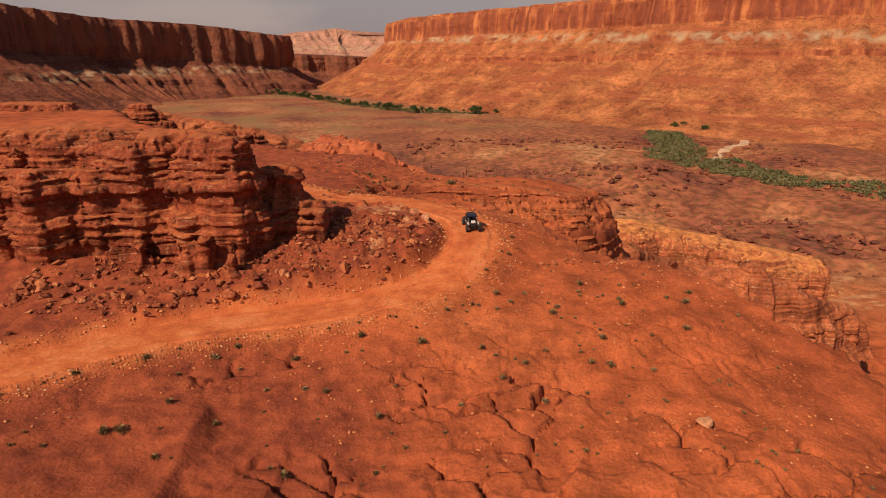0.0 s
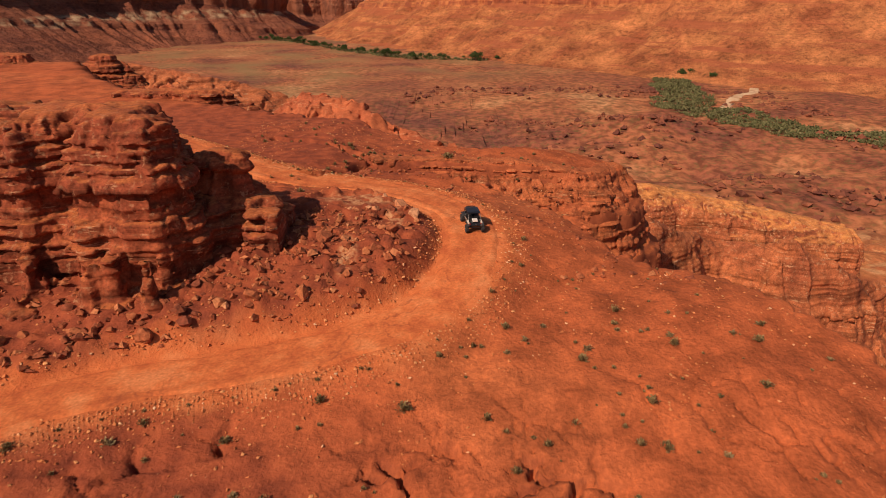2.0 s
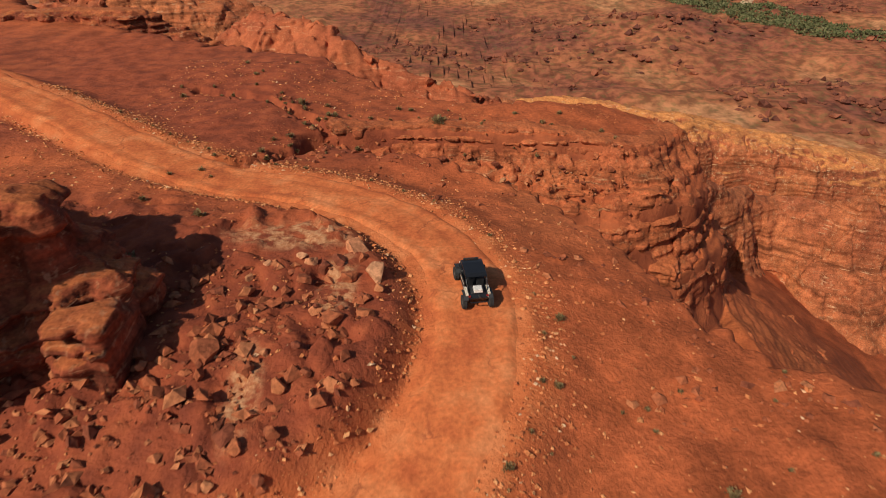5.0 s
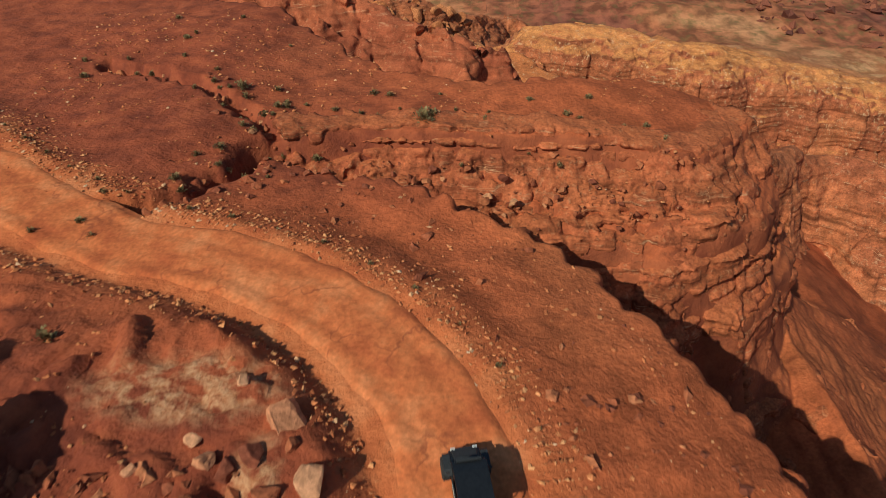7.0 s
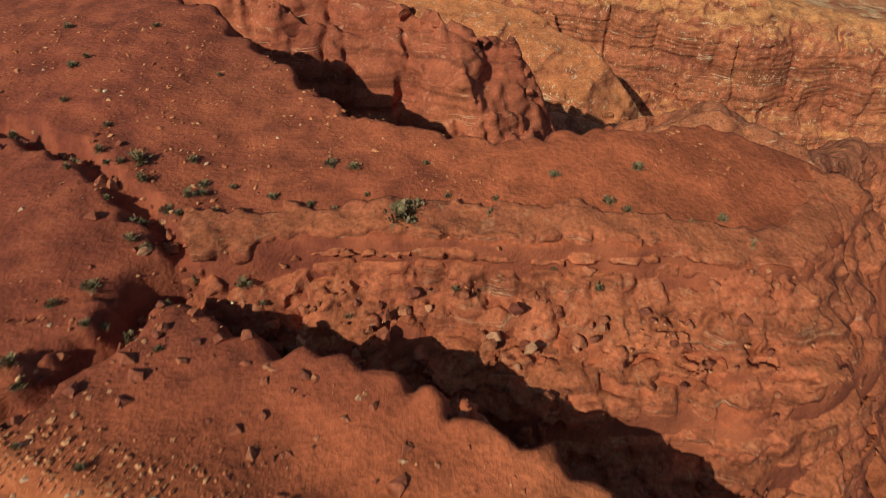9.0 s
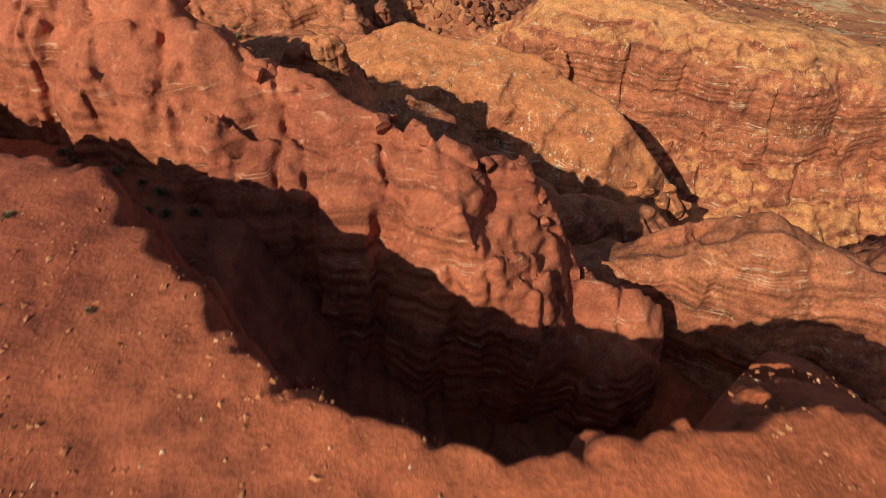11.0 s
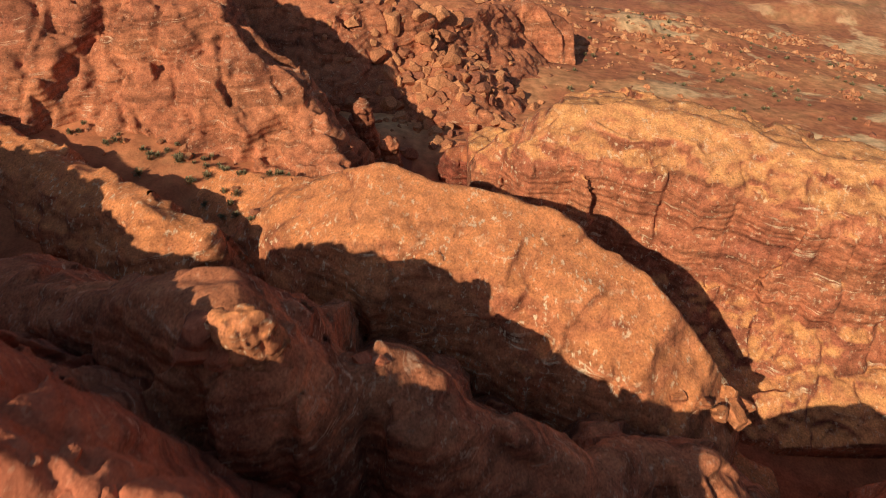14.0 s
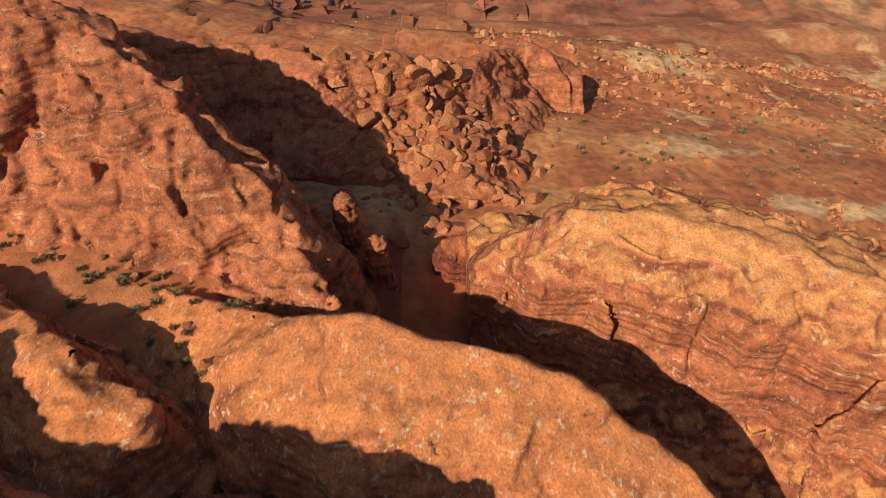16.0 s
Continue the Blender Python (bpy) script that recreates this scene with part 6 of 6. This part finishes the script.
wild = [(rnd.uniform(-28, 26), rnd.uniform(31, 62)) for _ in range(170)] + [(line[k, 0] + tan[k, 1] * 3.1, line[k, 1] - tan[k, 0] * 3.1) for k in range(0, len(line), 9)]
wa = np.array(wild)
ok = (to_line(wa[:, 0], wa[:, 1], ROAD)[0] > 2.9) & (to_outline(wa[:, 0], wa[:, 1], INNER) > 0) & (to_outline(wa[:, 0], wa[:, 1], NEAR_BENCH) < -0.6)
planted("tiny_plants", shrubs, [(x, y, rnd.uniform(0.16, 0.36)) for (x, y), k in zip(wild, ok) if k], "tiny olive desert plants dotted over red sand", rnd)
wild = [(rnd.uniform(-30, -6), rnd.uniform(171, 178)) for _ in range(30)] + [(rnd.uniform(30, 120), rnd.uniform(195, 300)) for _ in range(150)]
planted("canyon_plants", shrubs, [(x, y, rnd.uniform(0.6, 1.3)) for x, y in wild], "olive shrubs scattered over the canyon floor", rnd)


# ---- the far valley: trees along the river, brush, dry wash ----
def tree_meshes(seed):
    r = random.Random(seed)
    bm = bmesh.new()
    bm.free()
    limbs = [tube([(0, 0, -0.5), (0.1, 0, 1.5), (0.0, 0.15, 3.2)], [0.35, 0.28, 0.18])]
    ends = []
    for k in range(6):
        a = k * 1.05 + r.uniform(-0.3, 0.3)
        e = Vector((math.cos(a) * r.uniform(1.5, 2.6), math.sin(a) * r.uniform(1.5, 2.6), r.uniform(4, 6.5)))
        limbs.append(tube([(0, 0.1, 2.2 + 0.2 * k), tuple(e * 0.55 + Vector((0, 0, 1.2))), tuple(e)], [0.15, 0.1, 0.04], 6))
        ends.append(e)
    wood = bpy.data.meshes.new("trunk")
    out = bmesh.new()
    for b in limbs:
        tmp = bpy.data.meshes.new("limb")
        b.to_mesh(tmp)
        b.free()
        out.from_mesh(tmp)
        bpy.data.meshes.remove(tmp)
    out.to_mesh(wood)
    out.free()
    wood.materials.append(BARK)
    v, f = [], []
    for e in ends + [Vector((0, 0, 6.5)), Vector((0.6, -0.4, 5))]:
        for _ in range(70):
            c = e + Vector((r.gauss(0, 0.9), r.gauss(0, 0.9), r.gauss(0, 0.7)))
            d1 = Vector((r.gauss(0, 1), r.gauss(0, 1), r.gauss(0, 1))).normalized() * r.uniform(0.25, 0.5)
            d2 = d1.cross(Vector((r.gauss(0, 1), r.gauss(0, 1), r.gauss(0, 1)))).normalized() * r.uniform(0.2, 0.4)
            n = len(v)
            v += [c - d1, c - d2, c + d1, c + d2]
            f.append((n, n + 1, n + 2, n + 3))
    crown = bpy.data.meshes.new("crown")
    crown.from_pydata([tuple(q) for q in v], [], f)
    crown.materials.append(LEAF)
    return wood, crown


kinds = [tree_meshes(60 + k) for k in range(3)]
RIVER = [(-469, 1777), (-366, 1660), (-271, 1526), (-205, 1438), (-150, 1385), (-96, 1312), (-38, 1278), (17, 1257), (105, 1250), (275, 1196), (319, 1115), (343, 1037), (395, 981), (430, 930)]
spots = []
for (ax, ay), (bx, by) in zip(RIVER[:-1], RIVER[1:]):
    if (ax, ay) == (105, 1250):
        continue
    n = int(math.hypot(bx - ax, by - ay) / 11)
    for k in range(n):
        t = rnd.random()
        spots.append((ax + t * (bx - ax) + rnd.gauss(0, 9), ay + t * (by - ay) + rnd.gauss(0, 12)))
for x, y in spots:
    z = float(ground_height(np.array([x]), np.array([y]))[0])
    wood, crown = rnd.choice(kinds)
    tree = new("riverside_tree")
    size = rnd.uniform(0.9, 2.0)
    tree.matrix_basis = pose(x, y, z, 0, 0, rnd.uniform(0, 360)) @ Matrix.Diagonal((size, size, size * rnd.uniform(0.8, 1.1), 1))
    tagged(tree, "dark green riverside tree on the valley floor", "tree", "trees along the river")
    for name, me in (("trunk", wood), ("crown", crown)):
        ob = new(name, me)
        ob.parent = tree


def brush_field(name, outline, count, seed, label, lo=0.8, hi=2.4):
    r = np.random.RandomState(seed)
    xs, ys = [p[0] for p in outline], [p[1] for p in outline]
    p = np.stack([r.uniform(min(xs), max(xs), count * 4), r.uniform(min(ys), max(ys), count * 4)], 1)
    d = to_outline(p[:, 0], p[:, 1], outline) + 14 * fbm(p[:, 0], p[:, 1], 40, 3, seed)
    p = p[d < 0][:count]
    n = len(p)
    z = ground_height(p[:, 0], p[:, 1])
    size = r.uniform(lo, hi, n)
    leaf = 9
    c = np.repeat(np.stack([p[:, 0], p[:, 1], z], 1), leaf, 0) + r.randn(n * leaf, 3) * np.repeat(size, leaf)[:, None] * np.array([0.7, 0.7, 0.35]) + np.array([0, 0, 0.6]) * np.repeat(size, leaf)[:, None]
    a = r.randn(n * leaf, 3)
    a /= np.linalg.norm(a, axis=1)[:, None]
    b = np.cross(a, r.randn(n * leaf, 3))
    b /= np.linalg.norm(b, axis=1)[:, None]
    s = np.repeat(size, leaf)[:, None] * 0.5
    verts = np.stack([c - a * s, c - b * s, c + a * s, c + b * s], 1).reshape(-1, 3)
    ob = new(name, mesh_of(name, verts, np.arange(len(verts)).reshape(-1, 4), BRUSH, True))
    return tagged(ob, label, "brush", kind="stuff")


BRUSH = tinted("river_brush", [(0.0, (0.08, 0.085, 0.032)), (0.6, (0.13, 0.13, 0.05)), (1.0, (0.20, 0.17, 0.08))], True, 0.9, False)
brush_field("river_brush", [(250, 789), (252, 710), (277, 645), (298, 603), (323, 578), (386, 539), (470, 500), (520, 540), (417, 585), (379, 630), (340, 693), (318, 747), (340, 850), (364, 1010), (330, 1010)],
            5200, 81, "grey-green tamarisk brush along the river bed")
brush_field("river_brush", [(-470, 1790), (-350, 1640), (-210, 1425), (-60, 1270), (105, 1240), (110, 1262), (-20, 1300), (-180, 1440), (-300, 1600), (-420, 1800)], 1800, 82, "green brush along the far river bend", 1.5, 3.2)


def on_ground(x, y, z, s):
    return ground_height(x, y) + 1.0 - 2.0 * smooth(0.75, 1.0, s)


def pale_build(t, b):
    col = ramp(t, noise_at(t, 0.08, 6), [(0.35, (0.42, 0.25, 0.13)), (0.65, (0.62, 0.44, 0.27))])
    t.links.new(col, b.inputs["Base Color"])


WASH = material("dry_wash_sand", pale_build)
strip("dry_wash", [(310, 735, 0), (335, 770, 0), (372, 825, 0), (400, 850, 0), (421, 886, 0), (445, 925, 0), (478, 955, 0), (541, 994, 0)], 7, 9, 6, on_ground, WASH, "pale sandy dry wash in the valley", "wash", 3.0, 5)
strip("dry_wash", [(531, 913, 0), (547, 886, 0), (580, 915, 0), (611, 925, 0), (655, 943, 0)], 5, 9, 6, on_ground, WASH, "pale sandy side channel of the wash", "wash", 3.0, 6)
strip("valley_road", [(180, 1215, 0), (226, 1196, 0), (361, 1124, 0), (471, 994, 0), (577, 981, 0), (689, 994, 0), (900, 1010, 0)], 4, 7, 8, on_ground, WASH, "pale dirt road along the foot of the mesa", "road", 1.0, 7)


# ---- dark broken ledges on the valley floor ----
pts = np.stack([nr.uniform(-260, 420, 60000), nr.uniform(345, 900, 60000)], 1)
n1 = fbm(pts[:, 0] * 0.35 + 0.2 * pts[:, 1], pts[:, 1], 60, 4, 191)
pts = pts[(np.abs((n1 * 6) % 1 - 0.5) < 0.05) & (fbm(pts[:, 0], pts[:, 1], 110, 3, 192) > 0.05)][:2600]
LEDGE_STONE = tinted("valley_ledge_stone", [(0.0, (0.12, 0.042, 0.028)), (0.7, (0.20, 0.065, 0.036)), (1.0, (0.30, 0.10, 0.05))])
scattered("valley_ledges", pts, 1.2, 4.5, LEDGE_STONE, "dark broken rock ledges strewn over the valley floor", "rocks", 6)
